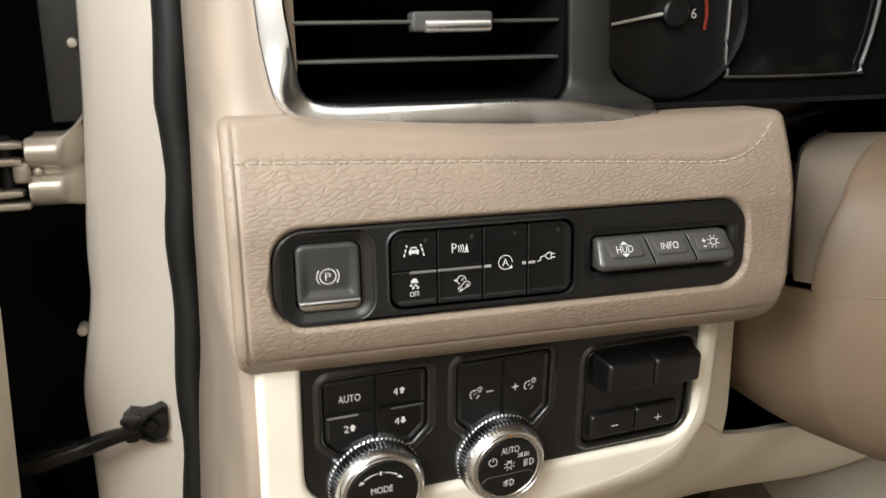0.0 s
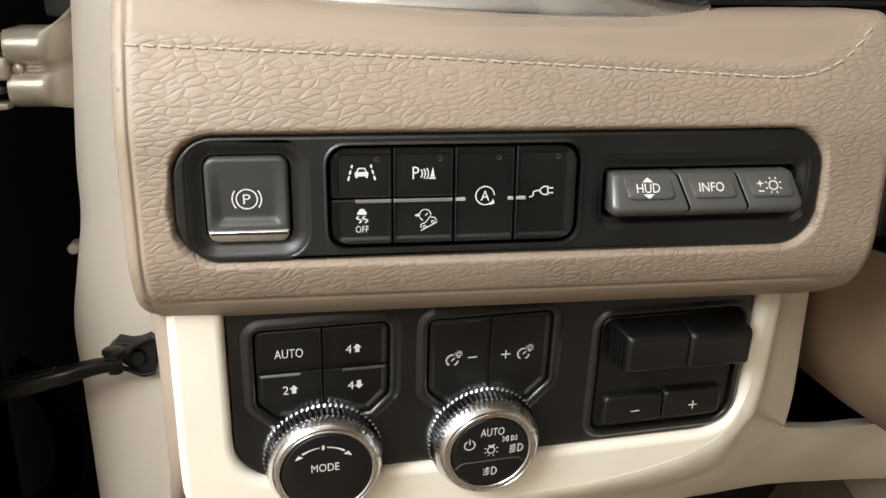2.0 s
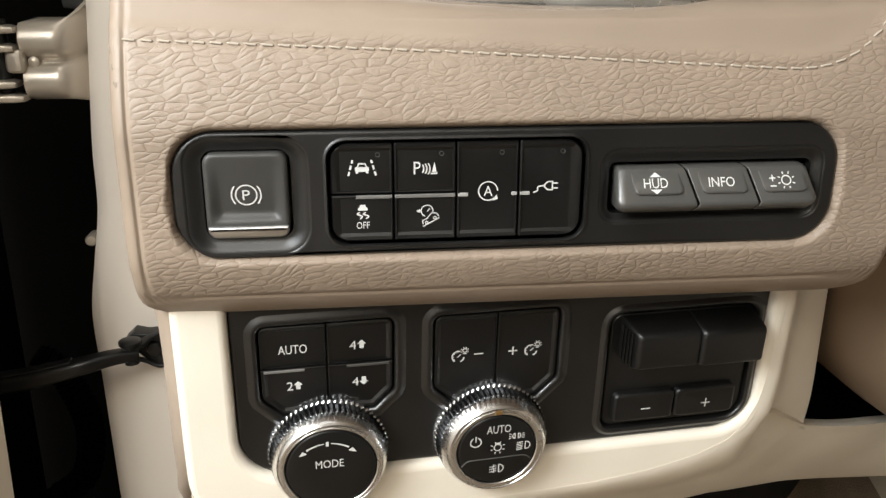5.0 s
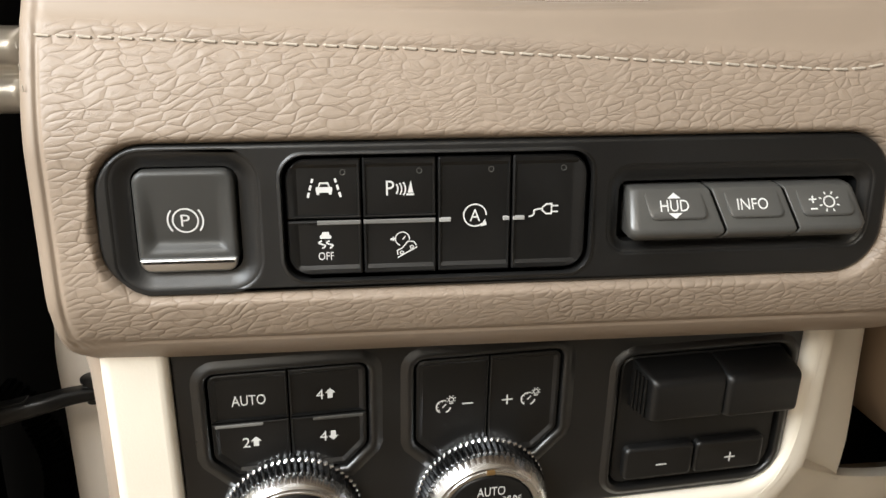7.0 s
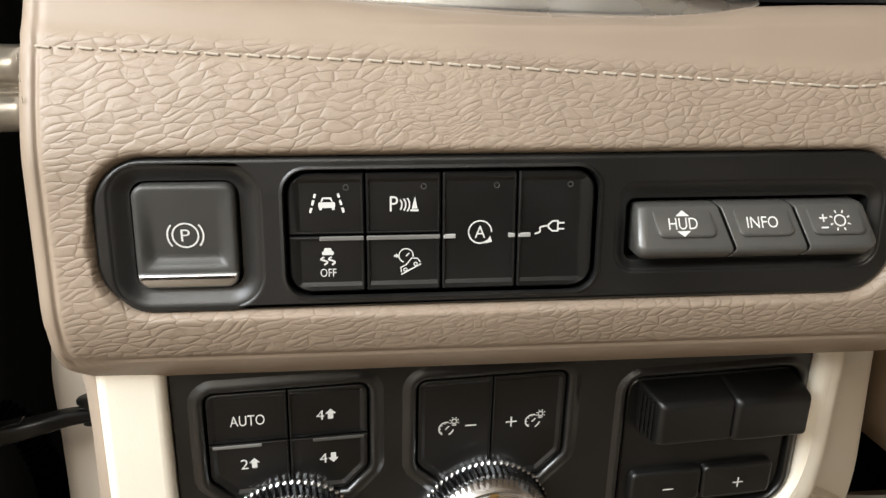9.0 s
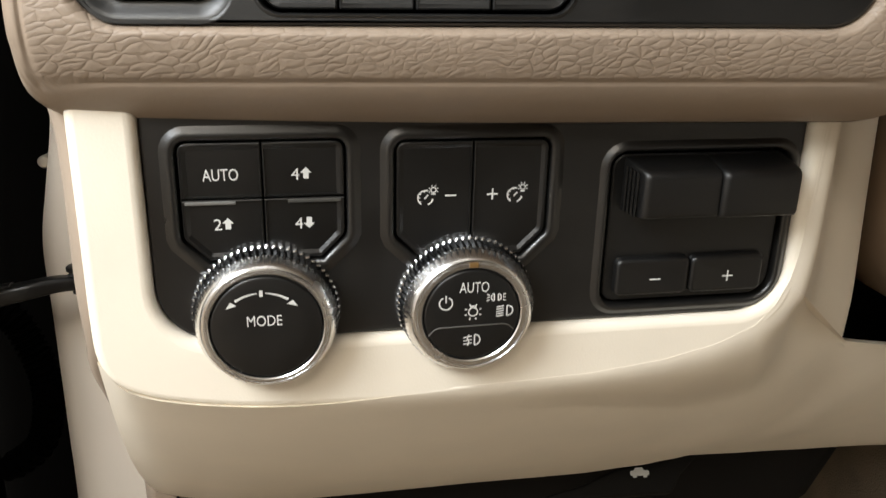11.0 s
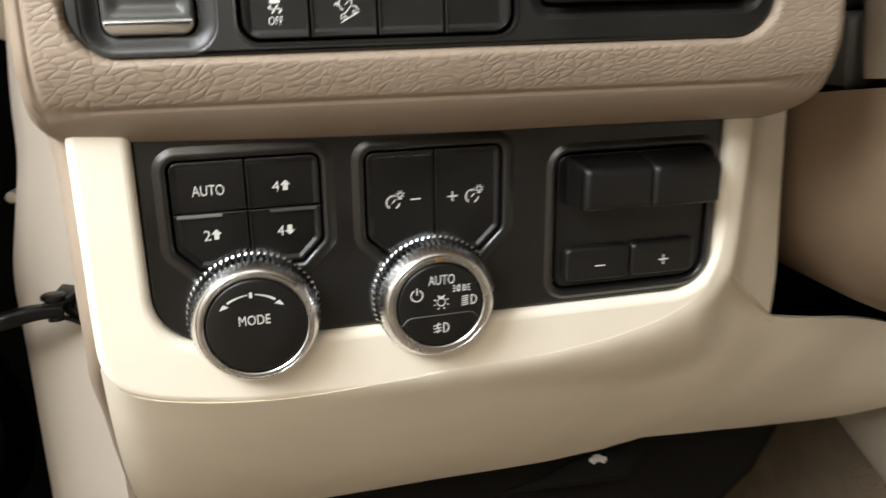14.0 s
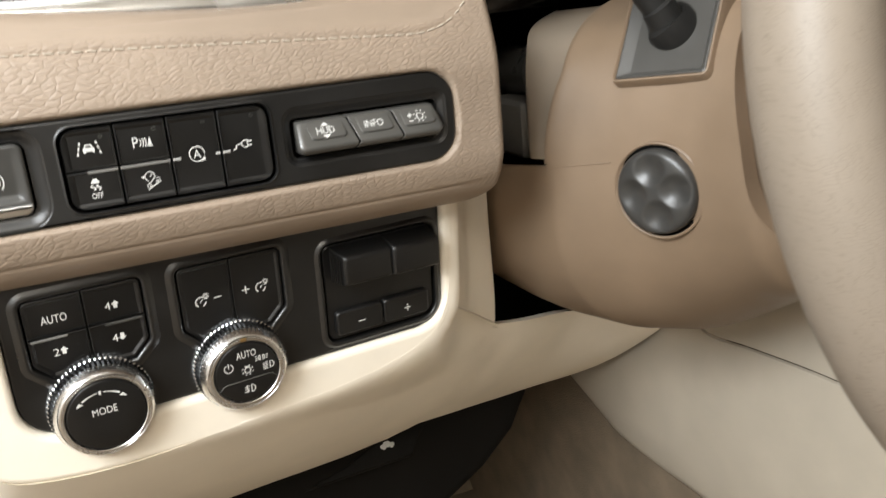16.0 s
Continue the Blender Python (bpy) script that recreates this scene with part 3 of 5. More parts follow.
    # small lamps and the grey bar between the rows
    for key, px in ((lane, -0.0497), (park, -0.0274), (stop, -0.0061), (plug, 0.0157)):
        part("indicator", lathe([(0.0009, 0), (0.0009, -0.0002), (0.0007, -0.0002), (0.0006, 0.0001)], 16), GREY, key, "small indicator lamp ring").location = (px, f, 0.7608)
    for key, a, b in ((traction, -0.0576, -0.0448), (hill, -0.0440, -0.0226), (stop, -0.0216, -0.0180), (stop, -0.0024, -0.0004), (plug, 0.0006, 0.0042)):
        zc = 0.7459
        part("light_bar", box_bm(a, b, f - 0.0008, f + 0.0004, zc - 0.0007, zc + 0.0006, 0.0002, 1), LIT_BAR if b - a < 0.005 else BAR, key, "pale bar" if b - a < 0.005 else "grey bar")


def ease(t):
    t = max(0.0, min(1.0, t))
    return t * t * (3 - 2 * t)


def park_brake(ob):
    o = rounded(-0.1090, -0.0806, 0.7325, 0.7626, (0.0042, 0.0042, 0.0036, 0.0036), 6, 8)
    rings = [[(p, 0.010, q) for p, q in o], [(p, -0.0006, q) for p, q in o], [(p, -0.0010, q) for p, q in inset(o, 0.0003)], [(p, -0.0013, q) for p, q in inset(o, 0.0008)]]
    mx, mz = -0.0948, 0.7500
    base = inset(o, 0.0010)
    for k in range(16):
        s = 1 - k / 16.5
        ring = []
        for p, q in base:
            x, z = mx + (p - mx) * s, mz + (q - mz) * s
            dish = max(0.0, min(1.0, (0.7612 - z) / 0.0205)) * ease((x + 0.1078) / 0.0042) * ease((-0.0818 - x) / 0.0042) * ease((z - 0.7380) / 0.0035)
            ring.append((x, -0.0014 + 0.0021 * dish, z))
        rings.append(ring)
    key = part("park_brake_key", loft(rings, cap_end=True), BRAKE, ob, "charcoal square park brake key", angle=60)
    lip = rounded(-0.1088, -0.0808, 0.7322, 0.7370, (0.0036, 0.0036, 0.0006, 0.0006), 6)
    prof = ((0.0, 0.0), (0.0, -0.0016), (0.0002, -0.0022), (0.0006, -0.0026), (0.0011, -0.0028), (0.0016, -0.0029))
    part("chrome_strip", loft([[(p, y + 0.30 * (0.7370 - q) * (y < -0.001), q) for p, q in inset(lip, d)] for d, y in prof], cap_end=True), SATIN, key, "satin chrome strip", angle=60)
    i = Ink().word("P", 0, 0, 0.0026, 0.0036).arc(0, 0, 0.0036, 0, 360, 0.0005, 24)
    i.arc(0, 0, 0.0050, 140, 220, 0.0005, 10).arc(0, 0, 0.0050, -40, 40, 0.0005, 10).put(key, 0.0, pose(-0.0951, -0.0001, 0.7478, 5.85))


def hud_keys(ob):
    """Three keys that stand out, with sloping faces and sunken legend fields."""
    prof = [(0.006, 0.7547), (-0.0010, 0.7544), (-0.0022, 0.7536), (-0.0074, 0.7432), (-0.0078, 0.7422), (-0.0075, 0.7412), (-0.0055, 0.7392), (0.006, 0.7388)]
    edges = (0.0352, 0.0597, 0.0825, 0.1062)
    tilt = math.degrees(math.atan2(0.0052, 0.0108))
    for k in range(3):
        a, b = edges[k] + 0.0005, edges[k + 1] - 0.0005
        rings = []
        for s, lead in ((0, 0.0030 if k == 0 else 0.0004), (1, 0.0026 if k == 2 else 0.0004)):
            steps = [(0.0, 1.0), (0.12, 0.62), (0.3, 0.36), (0.52, 0.16), (0.76, 0.04), (1.0, 0.0)]
            at = [(a + lead * u, q) for u, q in steps] if s == 0 else [(b - lead * u, q) for u, q in reversed(steps)]
            for x, q in at:
                ring = []
                for y, z in prof:
                    # the cuts between the keys lean
                    lean = -0.0010 if s == 0 and k == 0 else 0.0030 if s == 1 and k == 2 else 0.0045
                    xx = x + lean * max(0.0, (-0.001 - y) / 0.0069)
                    ring.append((xx, y + lead * q * 0.6 * (y < 0), z + (0.0012 * q * (1 if z < 0.745 else -0.4) if lead > 0.001 else 0.0)))
                rings.append(ring)
        key = part("toggle_key", loft(rings, cap_start=True, cap_end=True), GREY, ob, "charcoal toggle key with sloping face", angle=50)
        if k < 2:
            e = edges[k + 1]
            # dark filler stands in for the shade between the keys
            gap_filler = [[(e + d + 0.0045 * max(0.0, (-0.001 - y) / 0.0069), y + 0.0004 * (y < 0), 0.7463 + (z - 0.7463) * 0.93) for y, z in prof] for d in (-0.00055, 0.00055)]
            part("gap_filler", loft(gap_filler, cap_start=True, cap_end=True), DARK, ob, "near-black filler that darkens the gap between keys")
        cx = (0.0482, 0.0725, 0.0951)[k]
        face = Matrix.Translation((cx + 0.0004, -0.0047, 0.7491)) @ pose(0, 0, 0, -tilt)
        w = (0.0088, 0.0084, 0.0082)[k]
        o = rounded(-w, w, -0.0038, 0.0044, (0.0020, 0.0020, 0.0008, 0.0008), 5)
        o = [(p + (0.0 if q > 0 else 0.0012), q) for p, q in o]
        rim = [[(p, 0.0006, q) for p, q in o], [(p, 0.0001 - 0.0006 * (0.0044 - q) / 0.0082, q) for p, q in o], [(p, 0.00005 - 0.0008 * (0.0044 - q) / 0.0082, q) for p, q in inset(o, 0.0005)]]
        bm = loft(rim, cap_end=True)
        bmesh.ops.transform(bm, matrix=face, verts=bm.verts)
        part("legend_field", bm, GREY, key, "", angle=25)
        i = Ink()
        if k == 0:
            i.word("HUD", 0, 0.0003, 0.0088, 0.0036).fill([(-0.0021, 0.0026), (0.0021, 0.0026), (0, 0.0044)]).fill([(-0.0021, -0.0020), (0, -0.0038), (0.0021, -0.0020)])
        elif k == 1:
            i.word("INFO", 0, 0.0003, 0.0096, 0.0036)
        else:
            i.sun(0.0016, 0.0004, 0.0017, 0.00045).line([(-0.0048, 0.0012), (-0.0024, 0.0012)], 0.0005).line([(-0.0036, 0.0000), (-0.0036, 0.0024)], 0.0005)
            i.line([(-0.0046, -0.0018), (-0.0024, -0.0018)], 0.0005)
        i.put(key, 0.0, face @ pose(0, -0.00035, 0, -5.6))


def switch_panel():
    ob = thing("upper_switch_panel", "black upper switch panel with park brake and driver aid keys", "switch panel")
    well = ((-0.1150, -0.0744, 0.7268, 0.7676), (-0.1099, -0.0797, 0.7316, 0.7633))
    pocket = ((0.0300, 0.1124, 0.7345, 0.7608), (0.0331, 0.1090, 0.7371, 0.7562))
    holes = [rounded(*well[0], 0.0090, 6), rounded(-0.0672, 0.0240, 0.7287, 0.7661, 0.0067, 7), rounded(*pocket[0], 0.0060, 6)]
    plate("bezel", rounded(*BZ, 0.0150, 10), holes, 0.006, -0.0012, 0.0013, BLACK, ob, "black satin bezel with rounded ends", res=4)
    basin(ob, rounded(-0.1154, -0.0740, 0.7264, 0.7680, 0.0094, 6), rounded(*well[1], 0.0045, 6), -0.0008, 0.0014, BLACK)
    basin(ob, rounded(0.0296, 0.1128, 0.7341, 0.7612, 0.0064, 6), rounded(*pocket[1], 0.0028, 6), -0.0008, 0.0012, BLACK)
    rim_o, rim_i = rounded(-0.0688, 0.0256, 0.7272, 0.7676, 0.0082, 7), rounded(-0.0672, 0.0240, 0.7287, 0.7661, 0.0067, 7)
    part("key_surround", loft([[(p, -0.0010, q) for p, q in rim_o], [(p, -0.0018, q) for p, q in inset(rim_o, 0.0007)], [(p, -0.0018, q) for p, q in inset(rim_i, -0.0004)], [(p, -0.0008, q) for p, q in rim_i], [(p, 0.006, q) for p, q in rim_i]]), BLACK, ob, angle=50)
    part("panel_back", box_bm(-0.117, 0.115, 0.0085, 0.012, 0.728, 0.767), DARK, ob)
    park_brake(ob)
    seven_keys(ob)
    hud_keys(ob)


switch_panel()

# ---- lower switch panel, turned a little to the door ----
LOW = Matrix.Translation((0, 0.032, 0.668)) @ pose(0, 0, 0, 0, 0, math.degrees(math.atan(0.095))) @ pose(0, 0, 0, 5) @ Matrix.Translation((0, 0, -0.668))
BLACK_FACE = rounded(-0.1090, 0.1226, 0.6178, 0.7060, (0.021, 0.019, 0.003, 0.003), 8)


def rotary(ob, x, z, label, outer, cap_r, rr):
    o = outer
    base = part("rotary_knob", lathe([(o - 0.0012, 0.003), (o, -0.0012), (o, -0.0020), (o - 0.0008, -0.0084), (o - 0.0014, -0.0090)], teeth=64, tooth=0.0010, span=(1, 2, 3, 4), slant=4.0), KNURL, ob, label, angle=60)
    base.location = (x, 0, z)
    part("tooth_rim", lathe([(o - 0.0010, 0.003), (o + 0.0002, -0.0004), (o + 0.0006, -0.0010), (o + 0.0005, -0.0018), (o + 0.0001, -0.0024), (o - 0.0008, -0.0026)], teeth=64, tooth=0.0011, span=(1, 2, 3, 4), cap=False), CHROME, base, "bright toothed rim", angle=50)
    part("chrome_ring", lathe([(o - 0.0024, -0.0078), (o - 0.0009, -0.0084), (o - 0.0010, -0.0091), (o - 0.0014, -0.0103), (rr + 0.0008, -0.0131), (rr + 0.0002, -0.0139), (rr - 0.0002, -0.0143), (rr - 0.0007, -0.0144), (rr - 0.0010, -0.0140), (rr - 0.0013, -0.0140), (rr - 0.0016, -0.0145), (cap_r + 0.0006, -0.0145), (cap_r + 0.0002, -0.0141), (cap_r, -0.010)], teeth=64, tooth=0.0009, span=(1, 2), slant=4.0, cap=False), KNOB_METAL, base, "brushed chrome ring with scalloped edge", angle=28)
    c = cap_r - 0.0002
    cap = part("cap", lathe([(c, -0.010), (c, -0.0136), (c - 0.0004, -0.0141), (c - 0.0010, -0.0143), (0.010, -0.0145), (0.003, -0.0145)], 72), KEY, base, "black satin cap", angle=40)
    return base, cap


def button_block(ob, o, cuts, label):
    """A field of push keys inside a ridge, cut from one outline; the outer edges stand up round a sunken face."""
    raised_rim(ob, o)
    made, front = [], -0.0006
    for a, b, c, d in cuts:
        cell = (a + 0.00025, b - 0.00025, c + 0.00025, d - 0.00025)
        pts = dense(clip_poly(o, *cell))
        half = clip_poly(inset(o, 0.0013), a + 0.0007, b - 0.0007, c + 0.0007, d - 0.0007)
        face = clip_poly(inset(o, 0.0025), a + 0.0009, b - 0.0009, c + 0.0009, d - 0.0009)
        edge = inset(pts, 0.0005)
        rings = [[(p, 0.006, q) for p, q in pts], [(p, front + 0.0006, q) for p, q in pts], [(p, front + 0.00015, q) for p, q in inset(pts, 0.0002)], [(p, front, q) for p, q in edge]]
        for outline, y in ((half, front + 0.0001), (face, front + 0.0009)):
            rings.append([(p, y, q) for p, q in (nearest_in(outline, v) for v in edge)])
        bm = loft(rings, cap_end=True)
        bmesh.ops.remove_doubles(bm, verts=bm.verts, dist=1e-6)
        made.append(part("push_key", bm, KEY, ob, label, angle=25))
    return made


def clip_poly(pts, x0, x1, z0, z1):
    """Cuts a convex outline to a box."""
    for axis, lim, sign in ((0, x0, 1), (0, x1, -1), (1, z0, 1), (1, z1, -1)):
        out = []
        for i, p in enumerate(pts):
            q = pts[(i + 1) % len(pts)]
            pi, qi = sign * (p[axis] - lim) >= 0, sign * (q[axis] - lim) >= 0
            if pi:
                out.append(p)
            if pi != qi:
                t = (lim - p[axis]) / (q[axis] - p[axis])
                out.append((p[0] + (q[0] - p[0]) * t, p[1] + (q[1] - p[1]) * t))
        pts = out
    clean = []
    for p in pts:
        if not clean or math.hypot(p[0] - clean[-1][0], p[1] - clean[-1][1]) > 2e-5:
            clean.append(p)
    if math.hypot(clean[0][0] - clean[-1][0], clean[0][1] - clean[-1][1]) < 2e-5:
        clean.pop()
    return clean


def hex_field(x0, x1, z1, zs, zb, cut, r=0.003, n=5):
    """Rounded above, cut off slantwise below."""
    top = [(x1 - r + r * math.cos(radians(90 * k / n)), z1 - r + r * math.sin(radians(90 * k / n))) for k in range(n + 1)]
    top += [(x0 + r - r * math.sin(radians(90 * k / n)), z1 - r + r * math.cos(radians(90 * k / n))) for k in range(n + 1)]
    return top + [(x0, zs + 0.001), (x0 + 0.0006, zs - 0.0006), (x0 + cut, zb), (x1 - cut, zb), (x1 - 0.0006, zs - 0.0006), (x1, zs + 0.001)]


def dimmer(i, cx, cz):
    """Dial with a small lamp above it."""
    i.arc(cx - 0.0010, cz - 0.0008, 0.0026, 70, 240, 0.0005, 14).arc(cx - 0.0010, cz - 0.0008, 0.0026, 292, 350, 0.0006, 6)
    for a in (100, 140, 180, 220):
        c, q = math.cos(radians(a)), math.sin(radians(a))
        i.line([(cx - 0.0010 + 0.0018 * c, cz - 0.0008 + 0.0018 * q), (cx - 0.0010 + 0.0025 * c, cz - 0.0008 + 0.0025 * q)], 0.0003)
    i.line([(cx - 0.0013, cz - 0.0011), (cx + 0.0000, cz + 0.0003)], 0.0005).sun(cx + 0.0018, cz + 0.0020, 0.0009, 0.0004, 8)
    i.fill([(cx + 0.0012, cz + 0.0003), (cx + 0.0022, cz + 0.0003), (cx + 0.0022, cz + 0.0008), (cx + 0.0012, cz + 0.0008)])
    return i


def arrow(i, cx, cz, s):
    return i.fill([(cx - 0.0009, cz - 0.0018 * s), (cx + 0.0009, cz - 0.0018 * s), (cx + 0.0009, cz + 0.0002 * s), (cx + 0.0019, cz + 0.0002 * s), (cx, cz + 0.0021 * s), (cx - 0.0019, cz + 0.0002 * s), (cx - 0.0009, cz + 0.0002 * s)])


def lower_panel():
    ob = thing("lower_switch_panel", "black lower switch panel with two chrome rotary knobs", "switch panel", LOW)
    left = hex_field(-0.0980, -0.0449, 0.6884, 0.6560, 0.6480, 0.0078)
    right = hex_field(-0.0273, 0.0257, 0.6874, 0.6545, 0.6460, 0.0085)
    unit = rounded(0.0496, 0.1172, 0.6244, 0.6816, (0.0052, 0.0090, 0.0052, 0.0052), 5)
    holes = [inset(left, -0.0036), inset(right, -0.0036), inset(unit, -0.0028)]
    plate("face", BLACK_FACE, holes, 0.006, -0.0006, 0.0014, BLACK, ob, "black satin face plate", res=4)
    part("face_back", box_bm(-0.1085, 0.122, 0.0065, 0.009, 0.6205, 0.703), DARK, ob)
    xm, zm = -0.0716, 0.6695
    auto, four_up, two_up, four_down = button_block(ob, left, [(-1, xm, zm, 1), (xm, 1, zm, 1), (-1, xm, 0, zm), (xm, 1, 0, zm)], "black push key")
    y = 0.0003
    Ink().word("AUTO", -0.0850, 0.6775, 0.0114, 0.0040).put(auto, y)
    arrow(Ink().word("4", -0.0609, 0.6773, 0.0026, 0.0039), -0.0574, 0.6774, 1).put(four_up, y)
    arrow(Ink().word("2", -0.0868, 0.6605, 0.0025, 0.0039), -0.0835, 0.6606, 1).put(two_up, y)
    arrow(Ink().word("4", -0.0602, 0.6601, 0.0026, 0.0039), -0.0568, 0.6603, -1).put(four_down, y)
    for key, a, b in ((two_up, -0.0968, -0.0806), (four_down, -0.0636, -0.0462)):
        part("light_bar", box_bm(a, b, -0.0009, 0.0, 0.6676, 0.6688, 0.0002, 1), BAR if key is two_up else GREY, key, "grey bar")
    xm = -0.0009
    minus, plus = button_block(ob, right, [(-1, xm, 0, 1), (xm, 1, 0, 1)], "tall black push key")
    dimmer(Ink(), -0.0162, 0.6683).line([(-0.0104, 0.6682), (-0.0064, 0.6682)], 0.0006).put(minus, y)
    dimmer(Ink(), 0.0154, 0.6684).line([(0.0044, 0.6682), (0.0084, 0.6682)], 0.0006).line([(0.0064, 0.6662), (0.0064, 0.6702)], 0.0006).put(plus, y)
    # rotary knobs
    base, cap = rotary(ob, -0.0723, 0.6286, "knurled drive mode knob", 0.0249, 0.0187, 0.0214)
    i = Ink().word("MODE", -0.0006, 0.0028, 0.0114, 0.0038)
    for side, a0, a1 in ((-1, 95, 123), (1, 85, 57)):
        for k in range(8):
            u, v = a0 + (a1 - a0) * k / 8, a0 + (a1 - a0) * (k + 1) / 8
            i.arc(-0.0012, -0.0030, 0.0158, u, v, 0.0004 + 0.00007 * k, 2)
        tip = (-0.0012 + side * 0.0117, 0.0076)
        i.fill([tip, (tip[0] - side * 0.0016, tip[1] + 0.0024), (tip[0] - side * 0.0036, tip[1] + 0.0011)])
    i.line([(-0.0013, 0.0116), (-0.0013, 0.0138)], 0.0011).put(cap, -0.0145)
    base, cap = rotary(ob, -0.0025, 0.6290, "knurled headlamp knob", 0.0245, 0.0172, 0.0207)
    i = Ink().word("AUTO", 0.0004, 0.0106, 0.0104, 0.0039)
    i.arc(-0.0094, 0.0050, 0.0023, 115, 425, 0.0005, 18).line([(-0.0094, 0.0052), (-0.0094, 0.0080)], 0.0005)
    i.sun(0.0002, 0.0014, 0.0016, 0.00045).line([(-0.0009, 0.0036), (0.0013, 0.0036)], 0.0006).line([(-0.0007, 0.0028), (-0.0007, 0.0037)], 0.0004).line([(0.0011, 0.0028), (0.0011, 0.0037)], 0.0004)
    for q in (-1, 1):
        cx = 0.0082 + q * 0.0007
        i.arc(cx, 0.0066, 0.0013, -90 if q > 0 else 90, 90 if q > 0 else 270, 0.00045, 8, 0.8).line([(cx, 0.0053), (cx, 0.0079)], 0.00045)
        for d in (-0.0010, 0, 0.0010):
            i.line([(cx + q * 0.0016, 0.0066 + d * 0.8), (cx + q * 0.0027, 0.0066 + d * 1.3)], 0.0004)
    i.arc(0.0122, 0.0014, 0.0019, -90, 90, 0.0005, 10, 1.1).line([(0.0122, -0.0005), (0.0122, 0.0033)], 0.0005)
    for k in range(5):
        i.line([(0.0084, -0.0007 + 0.0009 * k), (0.0110, -0.0003 + 0.0009 * k)], 0.00045)
    i.arc(0.0010, -0.0092, 0.0020, -90, 90, 0.0005, 10).line([(0.0010, -0.0112), (0.0010, -0.0072)], 0.0005)
    for d in (-0.0013, 0, 0.0013):
        i.line([(-0.0030, -0.0095 + d), (0.0, -0.0090 + d)], 0.0004)
    i.line([(-0.0014, -0.0114), (-0.0010, -0.0096), (-0.0016, -0.0086), (-0.0011, -0.0070)], 0.00045).put(cap, -0.0145)
    part("ridge", tube([(-0.0152, -0.0142, -0.0072), (-0.0132, -0.0145, -0.0048), (-0.0115, -0.0145, -0.0042), (0.0112, -0.0145, -0.0038), (0.0132, -0.0145, -0.0044), (0.0152, -0.0142, -0.0064)], 0.0003, 6), GREY, cap)
    part("position_mark", box_bm(-0.0016, 0.0016, -0.0149, -0.0136, 0.0178, 0.0196, 0.0002, 1), ORANGE, base, "amber position mark")
    # brake controller
    unit_in = inset(unit, 0.0004)
    body = part("brake_controller", loft([[(p, 0.006, q) for p, q in unit_in], [(p, 0.0006, q) for p, q in unit_in], [(p, 0.0001, q) for p, q in inset(unit_in, 0.0006)]], cap_end=True), KEY, ob, "black trailer brake control unit", angle=25)
    raised_rim(ob, unit, 0.8)
    prof = [(0.0, 0.6806), (-0.0075, 0.6792), (-0.0112, 0.6783), (-0.0128, 0.6776), (-0.0136, 0.6765), (-0.0138, 0.6752), (-0.0138, 0.6632), (-0.0135, 0.6620), (-0.0128, 0.6612), (-0.0112, 0.6607), (0.0, 0.6602)]
    for a, b, taper, up in ((0.0540, 0.0848, 0.0026, 0.0), (0.0852, 0.1142, 0.0, 0.0014)):
        rings = []
        for x, q in ((a, 1), (a + 0.0002, 0.70), (a + 0.0006, 0.42), (a + 0.0012, 0.18), (a + 0.0020, 0.04), (a + 0.0028, 0), (b - 0.0012, 0), (b - 0.0005, 0.05), (b, 0.15)):
            rings.append([(x + (taper * max(0, -yy) / 0.0138 if x < (a + b) / 2 else 0), (yy - (up if yy < -0.001 else 0)) * (1 - 0.16 * q), 0.6700 + (zz - 0.6700) * (1 - 0.07 * q)) for yy, zz in prof])
        slide = part("gain_slider", loft(rings, cap_start=True, cap_end=True), KEY, body, "black slider with ribbed end", angle=50)
        if taper:
            for k in range(4):
                part("rib", tube([(0.0539 + 0.0005 * k, -0.0030 - 0.0022 * k, 0.6612), (0.0539 + 0.0005 * k, -0.0030 - 0.0022 * k, 0.6780 - 0.0003 * k)], 0.0005, 6), KEY, slide)
    for a, b, sign in ((0.0536, 0.0826, 0), (0.0830, 0.1124, 1)):
        o = rounded(a, b, 0.6277, 0.6425, 0.0026, 4)
        key = part("gain_key", loft([[(p, 0.002, q) for p, q in o], [(p, -0.0020, q) for p, q in o], [(p, -0.0030, q) for p, q in inset(o, 0.0006)], [(p, -0.0034, q) for p, q in inset(o, 0.0014)], [(p, -0.0033, q) for p, q in inset(o, 0.0020)]], cap_end=True), KEY, body, "black gain key", angle=40)
        cx = 0.0690 if not sign else 0.0980
        i = Ink().line([(cx - 0.0022, 0.6342), (cx + 0.0022, 0.6342)], 0.0006)
        if sign:
            i.line([(cx, 0.6320), (cx, 0.6364)], 0.0006)
        i.put(key, -0.0033)


lower_panel()


